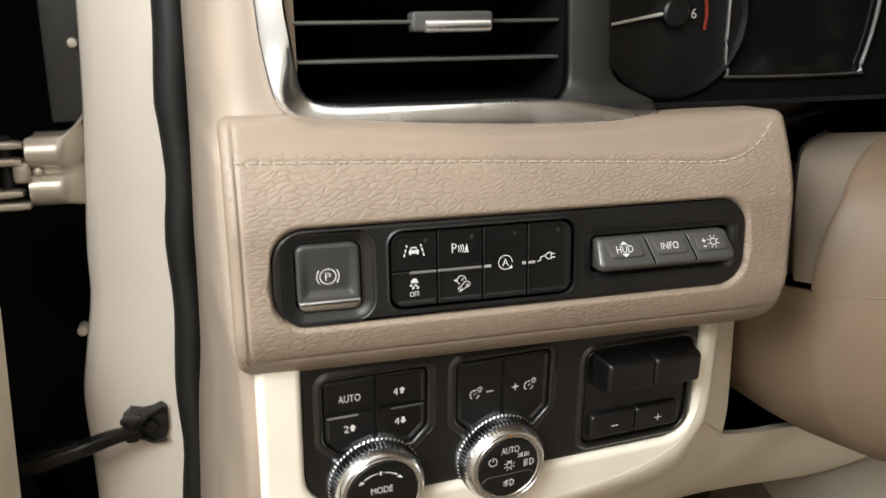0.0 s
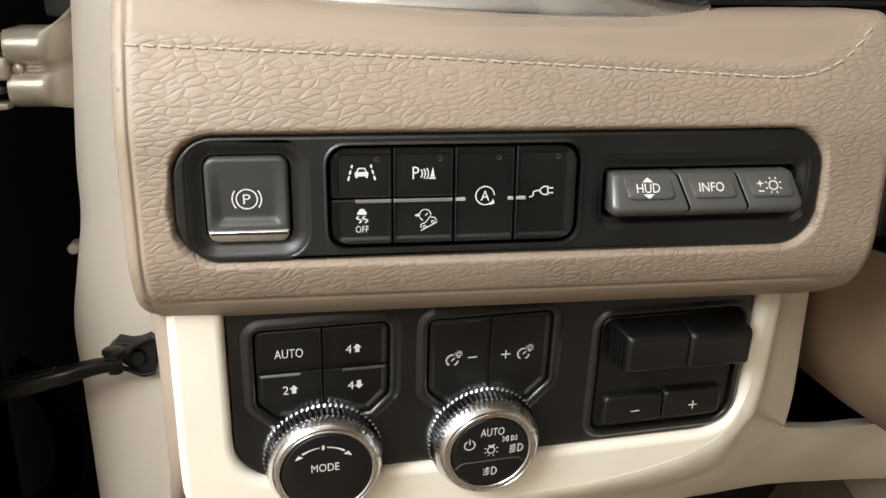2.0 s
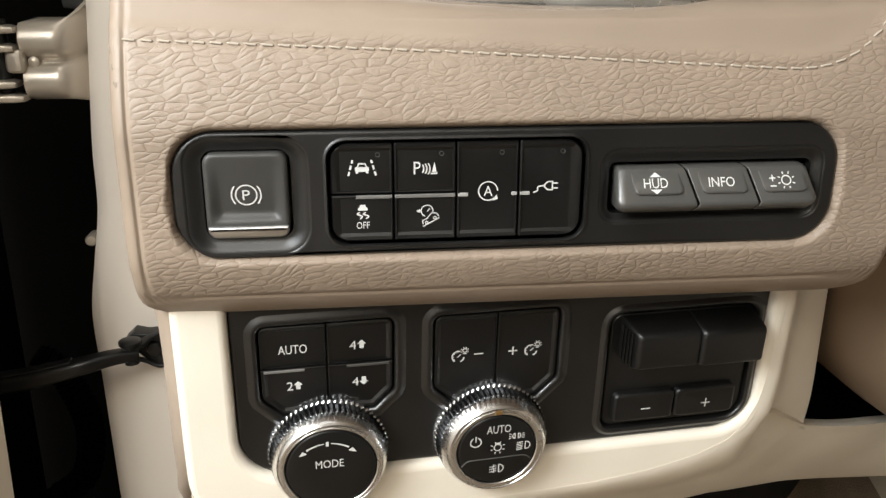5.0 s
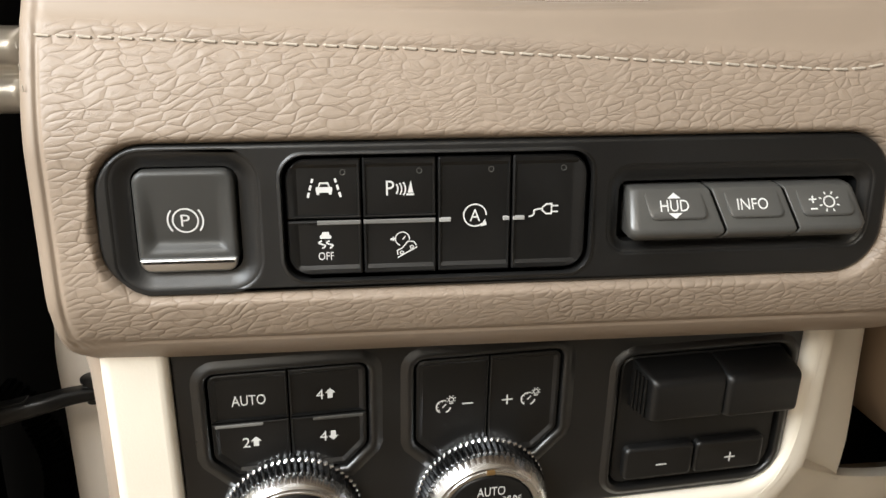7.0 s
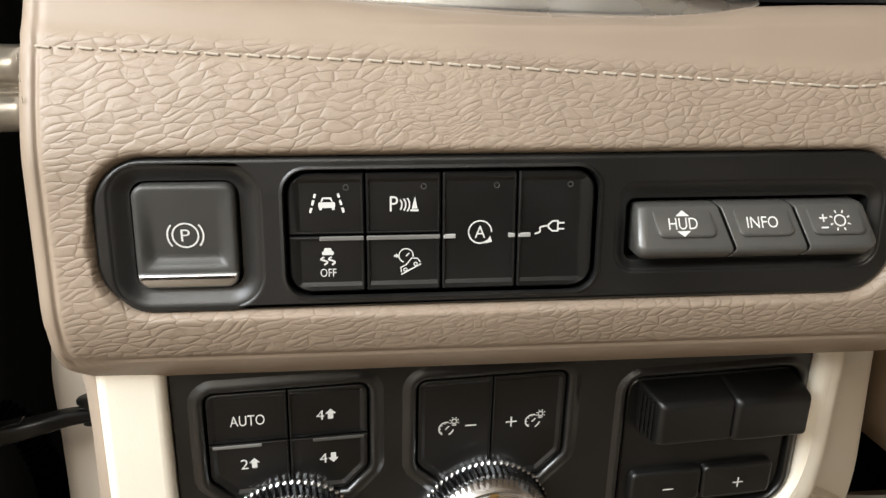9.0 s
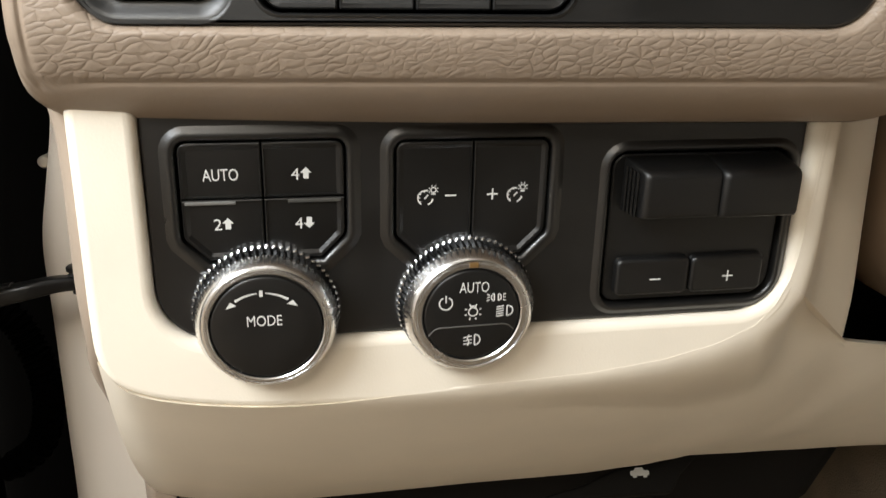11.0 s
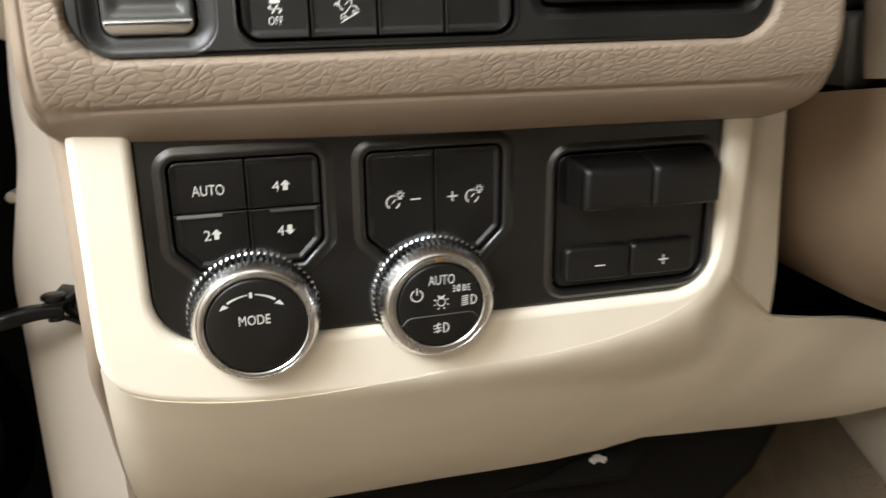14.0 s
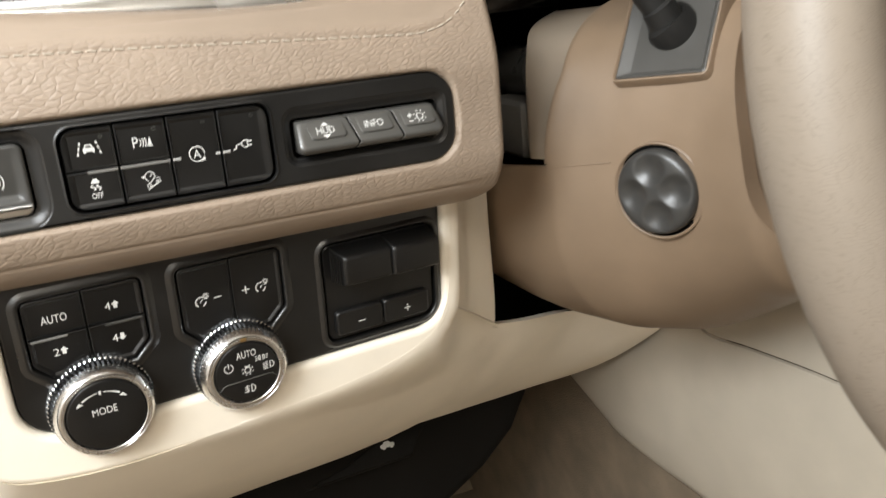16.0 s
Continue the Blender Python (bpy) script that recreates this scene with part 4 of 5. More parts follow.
# ---- cream knee panel ----
def knee_panel():
    ob = thing("knee_panel", "cream plastic knee panel framing the lower switches above the footwell", "dash panel")
    low = [(-0.1300, 0.715), (-0.1303, 0.660), (-0.1305, 0.630), (-0.1296, 0.6140), (-0.1240, 0.6040), (-0.1117, 0.5978), (-0.0900, 0.5934), (-0.0696, 0.5914), (-0.0266, 0.5903), (0.0145, 0.5914),
           (0.0480, 0.5928), (0.0752, 0.5964), (0.0990, 0.6016), (0.1153, 0.6098), (0.1255, 0.6212), (0.1300, 0.6392), (0.1312, 0.6700), (0.1322, 0.715)]
    outline = [tuple(v) for v in smooth_line(low, 4)]
    hole = inset(BLACK_FACE, -0.0002)
    hole = [(p, min(q, 0.7120)) for p, q in hole]
    me = plate_mesh("face_frame", outline, [hole], 0.018, -0.0042, 0.0034, 4)
    me.transform(LOW)
    link_mesh("face_frame", me, CREAM, ob, "cream grained plastic frame", angle=50)
    def front(x, z, more=0.0):
        return (x, 0.032 + 0.095 * x + 0.0018 + (0.668 - z) * 0.0875 + more, z)
    # sloping lower face, from the ridge back to the open lower edge
    top = [(-0.1296, 0.0230, 0.6130), (-0.1200, 0.0230, 0.6015), (-0.1000, 0.0250, 0.5955), (-0.0700, 0.0280, 0.5920), (-0.0266, 0.0320, 0.5908), (0.0145, 0.0360, 0.5916), (0.0600, 0.0418, 0.5957), (0.0900, 0.0462, 0.5998), front(0.1153, 0.6070, 0.0012), front(0.1260, 0.6110, 0.0012), (0.1390, 0.0700, 0.6000), (0.1500, 0.0790, 0.5950), (0.1600, 0.0870, 0.5910), (0.1720, 0.0965, 0.5860), (0.1815, 0.1020, 0.5825), (0.1900, 0.1040, 0.5795), (0.2170, 0.1090, 0.5745), (0.2500, 0.1220, 0.5675), (0.2800, 0.1350, 0.5580), (0.3300, 0.1400, 0.5420), (0.3700, 0.1300, 0.5350)]
    bot = [(-0.1600, 0.1950, 0.4590), (-0.1400, 0.2050, 0.4480), (-0.1000, 0.2120, 0.4400), (-0.0560, 0.2150, 0.4400), (-0.0140, 0.2160, 0.4420), (0.0250, 0.2170, 0.4440), (0.0650, 0.2170, 0.4460), (0.0950, 0.2150, 0.4490), (0.1080, 0.2125, 0.4520), (0.1200, 0.2100, 0.4550), (0.1300, 0.2065, 0.4580), (0.1400, 0.2035, 0.4620), (0.1480, 0.2015, 0.4645), (0.1550, 0.2000, 0.4670), (0.1620, 0.2040, 0.4650), (0.1720, 0.2095, 0.4620), (0.1950, 0.2217, 0.4552), (0.2300, 0.2406, 0.4450), (0.2550, 0.2540, 0.4375), (0.2800, 0.2680, 0.4300), (0.3300, 0.2950, 0.4155), (0.3720, 0.3175, 0.4032)]
    T, B = smooth_line(top, 4), smooth_line(bot, 4)
    # the relief of the post dies out below the ridge
    ends = [i for i, a in enumerate(T) if 0.095 < a.x < 0.200]
    i0, i1 = ends[0], ends[-1]
    plain = [T[i0].lerp(T[i1], (i - i0) / (i1 - i0)) if i0 <= i <= i1 else a for i, a in enumerate(T)]
    soft = list(T)
    for _ in range(30):
        soft = [p if not i0 - 6 < i < i1 + 6 else (soft[i - 1] + p * 2 + soft[i + 1]) / 4 for i, p in enumerate(soft)]

    def face_row(s):
        """The sloping face at a share of its height; the ridge's relief dies out below it."""
        row = []
        for a, c, p, b in zip(T, soft, plain, B):
            a = a.lerp(c, ease(s / 0.06)).lerp(p, ease(s / 0.34))
            row.append(a + (b - a) * s + Vector((0, -0.010, -0.006)) * math.sin(math.pi * s) * 0.8)
        return row

    # the frame flows down into the sloping face and aside into the post by the column
    aside = Vector((0.80, 0.60, 0.0))
    facing = (LOW.to_3x3() @ Vector((0, -1, 0))).normalized()
    corner = min(range(len(T)), key=lambda i: abs(T[i].x - 0.185))
    flow = [(-0.0700, -0.0696, 0.5950, 0.05), (-0.0200, -0.0200, 0.5948, 0.06), (0.016, 0.0145, 0.5957, 0.09), (0.051, 0.0480, 0.5972, 0.16), (0.082, 0.0752, 0.6006, 0.24), (0.112, 0.0975, 0.6060, 0.30), (0.148, 0.1125, 0.6130, 0.28), (0.172, 0.1195, 0.6210, 0.14), (T[corner].x, 0.1238, 0.6310, 0.02)]

    def flow_at(x):
        """Where a line of the sloping face leaves the frame, and where it has joined the face."""
        for p, q in zip(flow, flow[1:]):
            if x <= q[0]:
                w = max(0.0, (x - p[0]) / (q[0] - p[0]))
                return [u + (v - u) * w for u, v in zip(p, q)][1:]
        return list(flow[-1][1:])
    step = [(0, 0), (0.105, 0.0029), (0.25, -0.0002), (0.42, -0.0031), (0.58, -0.0054), (0.70, -0.0050), (0.85, -0.0026), (1, 0)]
    step = [tuple(v) for v in smooth_line(step, 4)]
    fall = len(step)

    def spill(x, z, o, d, side):
        """A line from the frame's face at (x, z) to the point o, reached in the direction d."""
        a = LOW @ Vector((x, -0.0043, z))
        v = o - a
        size = v.length
        u = (v - facing * v.dot(facing)).normalized()
        out = (facing - v * (facing.dot(v) / size ** 2)).normalized()
        row = [a - facing * 0.004]
        for j in range(fall):
            t = j / (fall - 1)
            h = (2 * t ** 3 - 3 * t * t + 1) * a + (t ** 3 - 2 * t * t + t) * u * size * 0.75 + (3 * t * t - 2 * t ** 3) * o + (t ** 3 - t * t) * d * size * 0.9
            row.append(h.lerp(a + v * step[j][0] + out * step[j][1] * size / 0.0757, side))
        return row
    shares = (0.0, 0.02, 0.05, 0.09, 0.15, 0.22, 0.32, 0.44, 0.58, 0.72, 0.86, 0.95, 1.0)
    grid = {round(k / 100, 2): face_row(k / 100) for k in range(101)}

    def face_at(i, s):
        k = min(99, int(s * 100))
        return grid[round(k / 100, 2)][i].lerp(grid[round((k + 1) / 100, 2)][i], s * 100 - k)
    columns = []
    for i, (a, b) in enumerate(zip(T, B)):
        x, z, join = flow_at(a.x)
        if i > corner:
            join = 0.02
        top_part = [a + Vector((0, 0.012, -0.0025)), a + Vector((0, 0.005, -0.0002))] + [face_at(i, join * k / (fall - 2)) for k in range(fall - 1)]
        if i <= corner and a.x > -0.07:
            w = ease((a.x + 0.07) / 0.07)
            o = face_at(i, join)
            new_part = spill(x, z, o, (face_at(i, join + 0.05) - o).normalized(), ease((a.x - 0.140) / 0.045))
            top_part = [p.lerp(q, w) for p, q in zip(top_part, new_part)]
        columns.append(top_part + [face_at(i, join + (1 - join) * k) for k in shares[1:]] + [b + Vector((0, 0.004, 0.002)), b + Vector((0, 0.006, 0.012))])
    bm = loft(columns[:corner + 1], closed=False)
    right = loft(columns[corner:], closed=False)
    foot = columns[corner][fall]
    start = [columns[corner][1]] + [LOW @ Vector((x, -0.0043, z)) for x, z in ((0.1256, 0.6410), (0.1264, 0.6540), (0.1272, 0.6800), (0.1280, 0.7130))]
    edge = [foot, Vector((0.1832, 0.0985, 0.5960)), Vector((0.1818, 0.0950, 0.6120)), Vector((0.1784, 0.0895, 0.6600)), Vector((0.1782, 0.0880, 0.7130))]
    post = []
    for a, o in zip(smooth_line(start, 8), smooth_line(edge, 8)):
        p = LOW.inverted() @ a
        row = spill(p.x, p.z, o, aside, 1.0)
        post.append(row + [o + Vector((0.0006, 0.0012, 0)), o + Vector((0.0010, 0.0045, 0)), o + Vector((0.0014, 0.05, 0))])
    for more in (right, loft(post, closed=False)):
        me = bpy.data.meshes.new("lower_face")
        more.to_mesh(me)
        bm.from_mesh(me)
        bpy.data.meshes.remove(me)
        more.free()
    bmesh.ops.remove_doubles(bm, verts=bm.verts, dist=0.0002)
    bmesh.ops.recalc_face_normals(bm, faces=bm.faces)
    part("lower_face", bm, CREAM, ob, "cream grained plastic sloping back and rising beside the column", angle=60)
    return ob


knee_panel()


def end_cap():
    """Tan end of the dashboard: a narrow face beside the pad, one smooth face up to the vent above it."""
    rings = []
    for z, f, g, bx in ((0.30, -0.162, 0.200, -0.166), (0.458, -0.1650, 0.200, -0.168), (0.50, -0.1565, 0.160, -0.167), (0.533, -0.1490, 0.120, -0.165), (0.571, -0.1405, 0.076, -0.163), (0.598, -0.1360, 0.046, -0.161), (0.6155, -0.1325, 0.0330, -0.159), (0.64, -0.1308, 0.0240, -0.157), (0.69, -0.1308, 0.0220, -0.1555), (0.72, -0.1345, 0.0160, -0.155), (0.76, -0.1348, 0.0160, -0.1535), (0.79, -0.1348, 0.0165, -0.1525), (0.802, -0.1346, 0.0190, -0.1523)):
        a, b = Vector((f, g, z)), Vector((-0.143 + (bx + 0.143) * 1.078, 0.250, z))
        c = a + Vector((-0.0062, 0.010, 0)) if g < 0.15 else a + Vector((-0.001, 0.003, 0))
        rings.append([a + Vector((0.012, 0.004, 0)), a + Vector((0.008, 0.003, 0)), a + Vector((0.005, 0.0015, 0)), a + Vector((0.002, 0.0002, 0)), a, a + Vector((-0.0025, 0.0012, 0)), a + Vector((-0.0052, 0.0045, 0))] + [c + (b - c) * s for s in (0.0, 0.3, 0.6, 0.9, 1.0)])
    for z, y, bx in ((0.812, 0.026, -0.152), (0.822, 0.030, -0.1518), (0.84, 0.0325, -0.1515), (0.87, 0.0345, -0.151), (0.91, 0.037, -0.150), (1.05, 0.045, -0.148)):
        c, b = Vector((-0.1400, y + 0.020, z)), Vector((-0.143 + (bx + 0.143) * 1.078, 0.250, z))
        rings.append([Vector((x, y + d, z)) for x, d in ((-0.100, 0.0015), (-0.112, 0.0005), (-0.122, 0.0), (-0.1285, 0.0010), (-0.1325, 0.0032), (-0.1358, 0.0075), (-0.1380, 0.0125))] + [c + (b - c) * s for s in (0.0, 0.3, 0.6, 0.9, 1.0)])
    rows = [smooth_line(r, 3) for r in zip(*rings)]
    tagged(part("dash_end_cap", loft(rows, closed=False), END_TAN, None, "tan plastic end cap of the dashboard beside the door seal", angle=70), category="dash panel")


end_cap()


# ---- upper dashboard, vent and instruments ----
def upper_dash():
    ob = plate("upper_dash", rounded(-0.1000, 0.6200, 0.9300, 1.03, 0.006, 5), [], 0.085, 0.0400, 0.006, TAN, None, "tan upper dashboard panel above the air vent", res=3)
    tagged(ob, category="dash panel")


upper_dash()


def air_vent():
    ob = thing("air_vent", "black dashboard air vent with a bright chrome surround", "air vent")
    line_o = [(-0.1215, 0.945), (-0.1205, 0.900), (-0.1186, 0.868), (-0.1169, 0.8464), (-0.1130, 0.8260), (-0.1085, 0.8188), (-0.1000, 0.8150), (-0.0800, 0.8128), (-0.0555, 0.8106), (-0.0340, 0.8090), (0.0000, 0.8068), (0.0300, 0.8058), (0.0600, 0.8066), (0.0730, 0.8082), (0.0785, 0.8108)]
    line_i = [(0.0805, 0.8142), (0.0720, 0.8135), (0.0620, 0.8146), (0.0450, 0.8178), (0.0250, 0.8200), (-0.0250, 0.8203), (-0.0553, 0.8204), (-0.0800, 0.8210), (-0.0924, 0.8226), (-0.0975, 0.8265), (-0.1000, 0.8330), (-0.1030, 0.8530), (-0.1048, 0.8680), (-0.1065, 0.900), (-0.1080, 0.945)]
    line_i.reverse()
    N = 70

    def spread(pts):
        P = smooth_line(pts, 8)
        d = [0.0]
        for u, v in zip(P, P[1:]):
            d.append(d[-1] + (v - u).length)
        out, k = [], 0
        for q in range(N):
            t = d[-1] * q / (N - 1)
            while k < len(d) - 2 and d[k + 1] < t:
                k += 1
            out.append(P[k].lerp(P[k + 1], (t - d[k]) / max(1e-9, d[k + 1] - d[k])))
        return out
    O, I = spread(line_o), spread(line_i)
    rings = []
    left = ((0.0, 0.050), (0.0, 0.0345), (0.05, 0.0326), (0.14, 0.0314), (0.30, 0.0302), (0.45, 0.0292), (0.60, 0.0283), (0.76, 0.0274), (0.92, 0.0270), (1.0, 0.0284), (1.0, 0.055))
    below = ((0.0, 0.050), (0.0, 0.0280), (0.04, 0.0264), (0.10, 0.0254), (0.18, 0.0250), (0.26, 0.0251), (0.42, 0.0258), (0.65, 0.0272), (0.88, 0.0290), (1.0, 0.0306), (1.0, 0.055))
    for (s0, y0), (s1, y1) in zip(left, below):
        ring = []
        for o, q in zip(O, I):
            w = max(0.0, min(1.0, (0.8480 - o.y) / 0.0320))
            w = w * w * (3 - 2 * w)
            s, y = s0 + (s1 - s0) * w, y0 + (y1 - y0) * w
            ring.append((o.x + (q.x - o.x) * s, y, o.y + (q.y - o.y) * s))
        rings.append(ring)
    bm = loft(rings, closed=False)
    part("surround", bm, CHROME, ob, "bright chrome surround", angle=50)
    # dark funnel behind the slats
    fo = rounded(-0.1078, 0.0300, 0.8185, 0.935, 0.012, 5)
    part("housing", loft([[(p, 0.0300, q) for p, q in fo], [(p, 0.050, q) for p, q in inset(fo, 0.003)], [(p, 0.10, q) for p, q in inset(fo, 0.010)]], cap_end=True), DARK, ob, angle=50)
    for z in (0.8580, 0.8405, 0.8760, 0.8940):
        bm = box_bm(-0.1010, 0.0290, 0.034, 0.075, z - 0.0008, z + 0.0008, 0.0006, 2)
        part("slat", bm, GREY, ob, "thin charcoal slat", angle=60)
    tab = part("tab", box_bm(-0.0460, -0.0065, 0.030, 0.042, 0.8535, 0.8625, 0.002, 3), GREY, ob, "charcoal slider tab")
    part("tab_strip", loft([[(x, y, z) for y, z in ((0.033, 0.8530), (0.0295, 0.8532), (0.0278, 0.8545), (0.0275, 0.8558), (0.0290, 0.8582), (0.0330, 0.8600))] for x in (-0.0400, -0.0392, -0.0090, -0.0082)], cap_start=True, cap_end=True), CHROME, tab, "chrome strip", angle=60)
    # grey cheek beside the instruments, flaring into the chrome below
    rings = []
    for z, x0, x1, y in ((0.940, 0.0322, 0.0580, 0.036), (0.868, 0.0327, 0.0582, 0.034), (0.845, 0.0332, 0.0588, 0.034), (0.834, 0.0334, 0.0594, 0.034), (0.8272, 0.0326, 0.0632, 0.0335), (0.8215, 0.0290, 0.0730, 0.0320), (0.8175, 0.0240, 0.0812, 0.0310), (0.8140, 0.0240, 0.0830, 0.0330), (0.8100, 0.0240, 0.0830, 0.0380)):
        rings.append([(x0, y + 0.03, z), (x0, y + 0.004, z), (x0 + 0.0010, y + 0.0012, z), (x0 + 0.0035, y, z), ((x0 + x1) / 2, y - 0.0005, z), (x1 - 0.0035, y, z), (x1 - 0.0008, y + 0.0012, z), (x1, y + 0.004, z), (x1 - 0.002, y + 0.065, z)])
    cols = [smooth_line(c, 4) for c in zip(*rings)]
    part("side_cheek", loft(cols, closed=False), CHEEK, ob, "dark grey cheek beside the instruments", angle=60)


air_vent()


def instruments():
    ob = thing("instrument_cluster", "dark instrument cluster with a gauge and a black display", "instrument cluster")
    part("lens", box_bm(0.056, 0.62, 0.102, 0.12, 0.79, 0.97, 0.002, 2), GLASS_BLACK, ob, "gloss black lens")
    bm = loft([[(0.060, 0.040, 0.8125), (0.62, 0.040, 0.8120)], [(0.060, 0.052, 0.8140), (0.62, 0.052, 0.8135)], [(0.060, 0.101, 0.8080), (0.62, 0.101, 0.8080)]], closed=False)
    part("lower_ledge", bm, BLACK, ob, "black ledge below the lens")
    gauge = part("gauge", lathe([(0.0500, 0.0), (0.0500, -0.0024), (0.0488, -0.0030), (0.0478, -0.0010), (0.0475, 0.0005)], 80, cap=True), BLACK, ob, "round dark gauge")
    gauge.location = (0.1290, 0.1000, 0.8620)
    part("needle", tube([(-0.055, -0.003, -0.0085), (0.0, -0.0035, 0.001)], [0.0008, 0.0012], 6), INK, gauge, "white needle")
    part("needle_hub", lathe([(0.0085, 0.0), (0.0085, -0.005), (0.0070, -0.0062), (0.002, -0.0064)], 32), BLACK, gauge, "black needle hub")
    Ink().word("6", 0.0136, -0.0004, 0.0035, 0.0058).put(gauge, -0.0012)
    i = Ink().line([(0.0212, 0.0080), (0.0222, 0.0020), (0.0222, -0.0030), (0.0210, -0.0100)], 0.0022)
    i.put(gauge, -0.0012, material=RED, name="red_band")
    edge = smooth_line([(0.1690, 0.0990, 0.9400), (0.1668, 0.0990, 0.8690), (0.1661, 0.0990, 0.8370), (0.1685, 0.0990, 0.8265), (0.1740, 0.0990, 0.8236), (0.2580, 0.0990, 0.8236), (0.2650, 0.0990, 0.8290), (0.2746, 0.0990, 0.8690), (0.2780, 0.0990, 0.9400)], 5)
    part("display_edge", tube(edge, 0.0012, 8), SATIN, ob, "fine bright display frame")


instruments()


def cavity():
    """Dark sheet for the shaded inside of the dashboard round the column, and its top."""
    tagged(part("dash_dark_sheet", box_bm(-0.10, 0.62, 0.19, 0.21, 0.53, 0.97), DARK, None, "near-black sheet for the shaded inside of the dashboard", smooth=False), category="dash shell", kind="structure")
    tagged(part("dash_top", box_bm(-0.14, 0.70, 0.10, 0.60, 1.02, 1.05, 0.004), TAN, None, "tan top of the dashboard", smooth=False), category="dash panel", kind="structure")
    # unseen slab added to keep the front lamp off the column
    tagged(part("column_shade", box_bm(0.05, 0.62, -0.04, 0.10, 0.985, 1.015, 0.012, 3), TAN, None, "unseen tan slab that shades the column from the front lamp"), category="dash panel", kind="structure")


cavity()


# ---- steering column and wheel ----
SECT = [(0.150, 0.1377, 0.1073, 0.6811), (0.090, 0.1325, 0.1113, 0.6816), (0.031, 0.1220, 0.1108, 0.6879), (0.000, 0.1039, 0.1078, 0.6929), (-0.030, 0.0902, 0.0980, 0.7021), (-0.055, 0.0820, 0.0892, 0.7090), (-0.080, 0.0767, 0.0818, 0.7134), (-0.088, 0.0722, 0.0739, 0.7175)]
AX = 0.3150


def column_point(y, a, off=0.0):
    rows = sorted(SECT)
    ask = min(max(y, rows[0][0]), rows[-1][0])
    for (y0, *p), (y1, *q) in zip(rows, rows[1:]):
        if ask <= y1 + 1e-9:
            t = min(1.0, max(0.0, (ask - y0) / (y1 - y0)))
            w, h, zc = (u + (v - u) * t for u, v in zip(p, q))
            break
    c, s = math.cos(a), math.sin(a)
    k = 2 / 2.5
    return Vector((AX + math.copysign(abs(c) ** k, c) * (w + off), y, zc + math.copysign(abs(s) ** k, s) * (h + off)))


def steering_column():
    ob = thing("steering_column", "tan steering column shroud with a stalk and an adjuster pad", "steering column")

    def ridge(a):
        """Where the main shell ends towards the dashboard, by angle."""
        a = a % (2 * math.pi)
        top = abs(a - math.pi / 2)
        return 0.036 + 0.024 * max(0.0, min(1.0, (1.0 - top) / 0.6))

    ask = [v.x for v in smooth_line([(s[0], 0) for s in SECT if s[0] < 0.01], 4)]

    def rear(a):
        """Where the shell ends towards the wheel."""
        return max(-0.088, min(-0.054, -0.056 - 0.0237 * (a - 2.3)))

    ring_a = [2 * math.pi * k / 90 for k in range(90)]
    rings = [[column_point(rear(a) + 0.003, a, -0.012) for a in ring_a], [column_point(rear(a) + 0.0004, a, -0.0012) for a in ring_a]]
    for y in sorted(set(round(v, 4) for v in ask)):
        rings.append([column_point(max(y, rear(a)) if y < -0.005 else y, a) for a in ring_a])
    rings = [[p + Vector((0, 0.00002 * i, 0)) for p in r] for i, r in enumerate(rings)]
    part("column_collar", loft([[column_point(y, a, -0.013) for a in ring_a] for y in (-0.110, -0.085, -0.06, -0.03)], cap_start=True), COLUMN_TAN, ob, "tan collar behind the wheel", angle=50)
    for s, off in ((0.35, 0.0), (0.65, 0.0), (0.80, 0.0006), (0.90, 0.0020), (0.96, 0.0026), (0.99, 0.0022), (1.0, 0.0010), (1.0, -0.007)):
        rings.append([column_point(ridge(2 * math.pi * k / 90) * s, 2 * math.pi * k / 90, off if 0.2 < 2 * math.pi * k / 90 < 3.06 else min(off, 0.0) * 0) for k in range(90)])
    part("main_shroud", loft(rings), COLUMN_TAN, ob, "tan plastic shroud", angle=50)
    # the lower half runs on into the dashboard
    arc = [3.058 + (2 * math.pi - 2.80) * k / 60 for k in range(61)]
    rows = []
    for y in (0.0345, 0.045, 0.060, 0.080, 0.105, 0.150):
        first = [column_point(y, arc[0], -0.006), column_point(y, arc[0] + 0.002, -0.0010)]
        rows.append(first + [column_point(y, a) for a in arc[1:]])
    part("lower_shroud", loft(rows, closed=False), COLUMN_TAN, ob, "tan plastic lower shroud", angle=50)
    # panel of the upper half, behind the ridge
    rows = []
    edge = smooth_line([(0.1908, 0.0510, 0.7050), (0.1915, 0.0535, 0.7160), (0.1975, 0.0640, 0.7440), (0.2040, 0.0720, 0.7660), (0.2120, 0.0780, 0.7800), (0.2350, 0.0850, 0.7880)], 5)
    for k, far in enumerate(edge):
        a = 3.030 - 1.35 * k / (len(edge) - 1)
        near = column_point(ridge(a) - 0.001, a, -0.0060)
        deep = Vector((0.004, 0.006, 0.0))
        rows.append([near, near.lerp(far, 0.3), near.lerp(far, 0.65), near.lerp(far, 0.93), far + Vector((0.0005, 0.0008, 0)), far + deep, far + deep * 3])
    rows.insert(0, [p + Vector((0.006, 0, 0)) for p in rows[0]])
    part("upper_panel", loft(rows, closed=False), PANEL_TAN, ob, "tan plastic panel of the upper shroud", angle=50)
    # bead where the upper panel meets the shroud, and the parting line of its halves
    bead = [column_point(ridge(a) - 0.0006, a, 0.0004) for a in (3.050 - 1.20 * k / 40 for k in range(41))]
    part("bead", tube(bead, 0.0013, 8), COLUMN_TAN, ob, "rounded tan bead", angle=60)
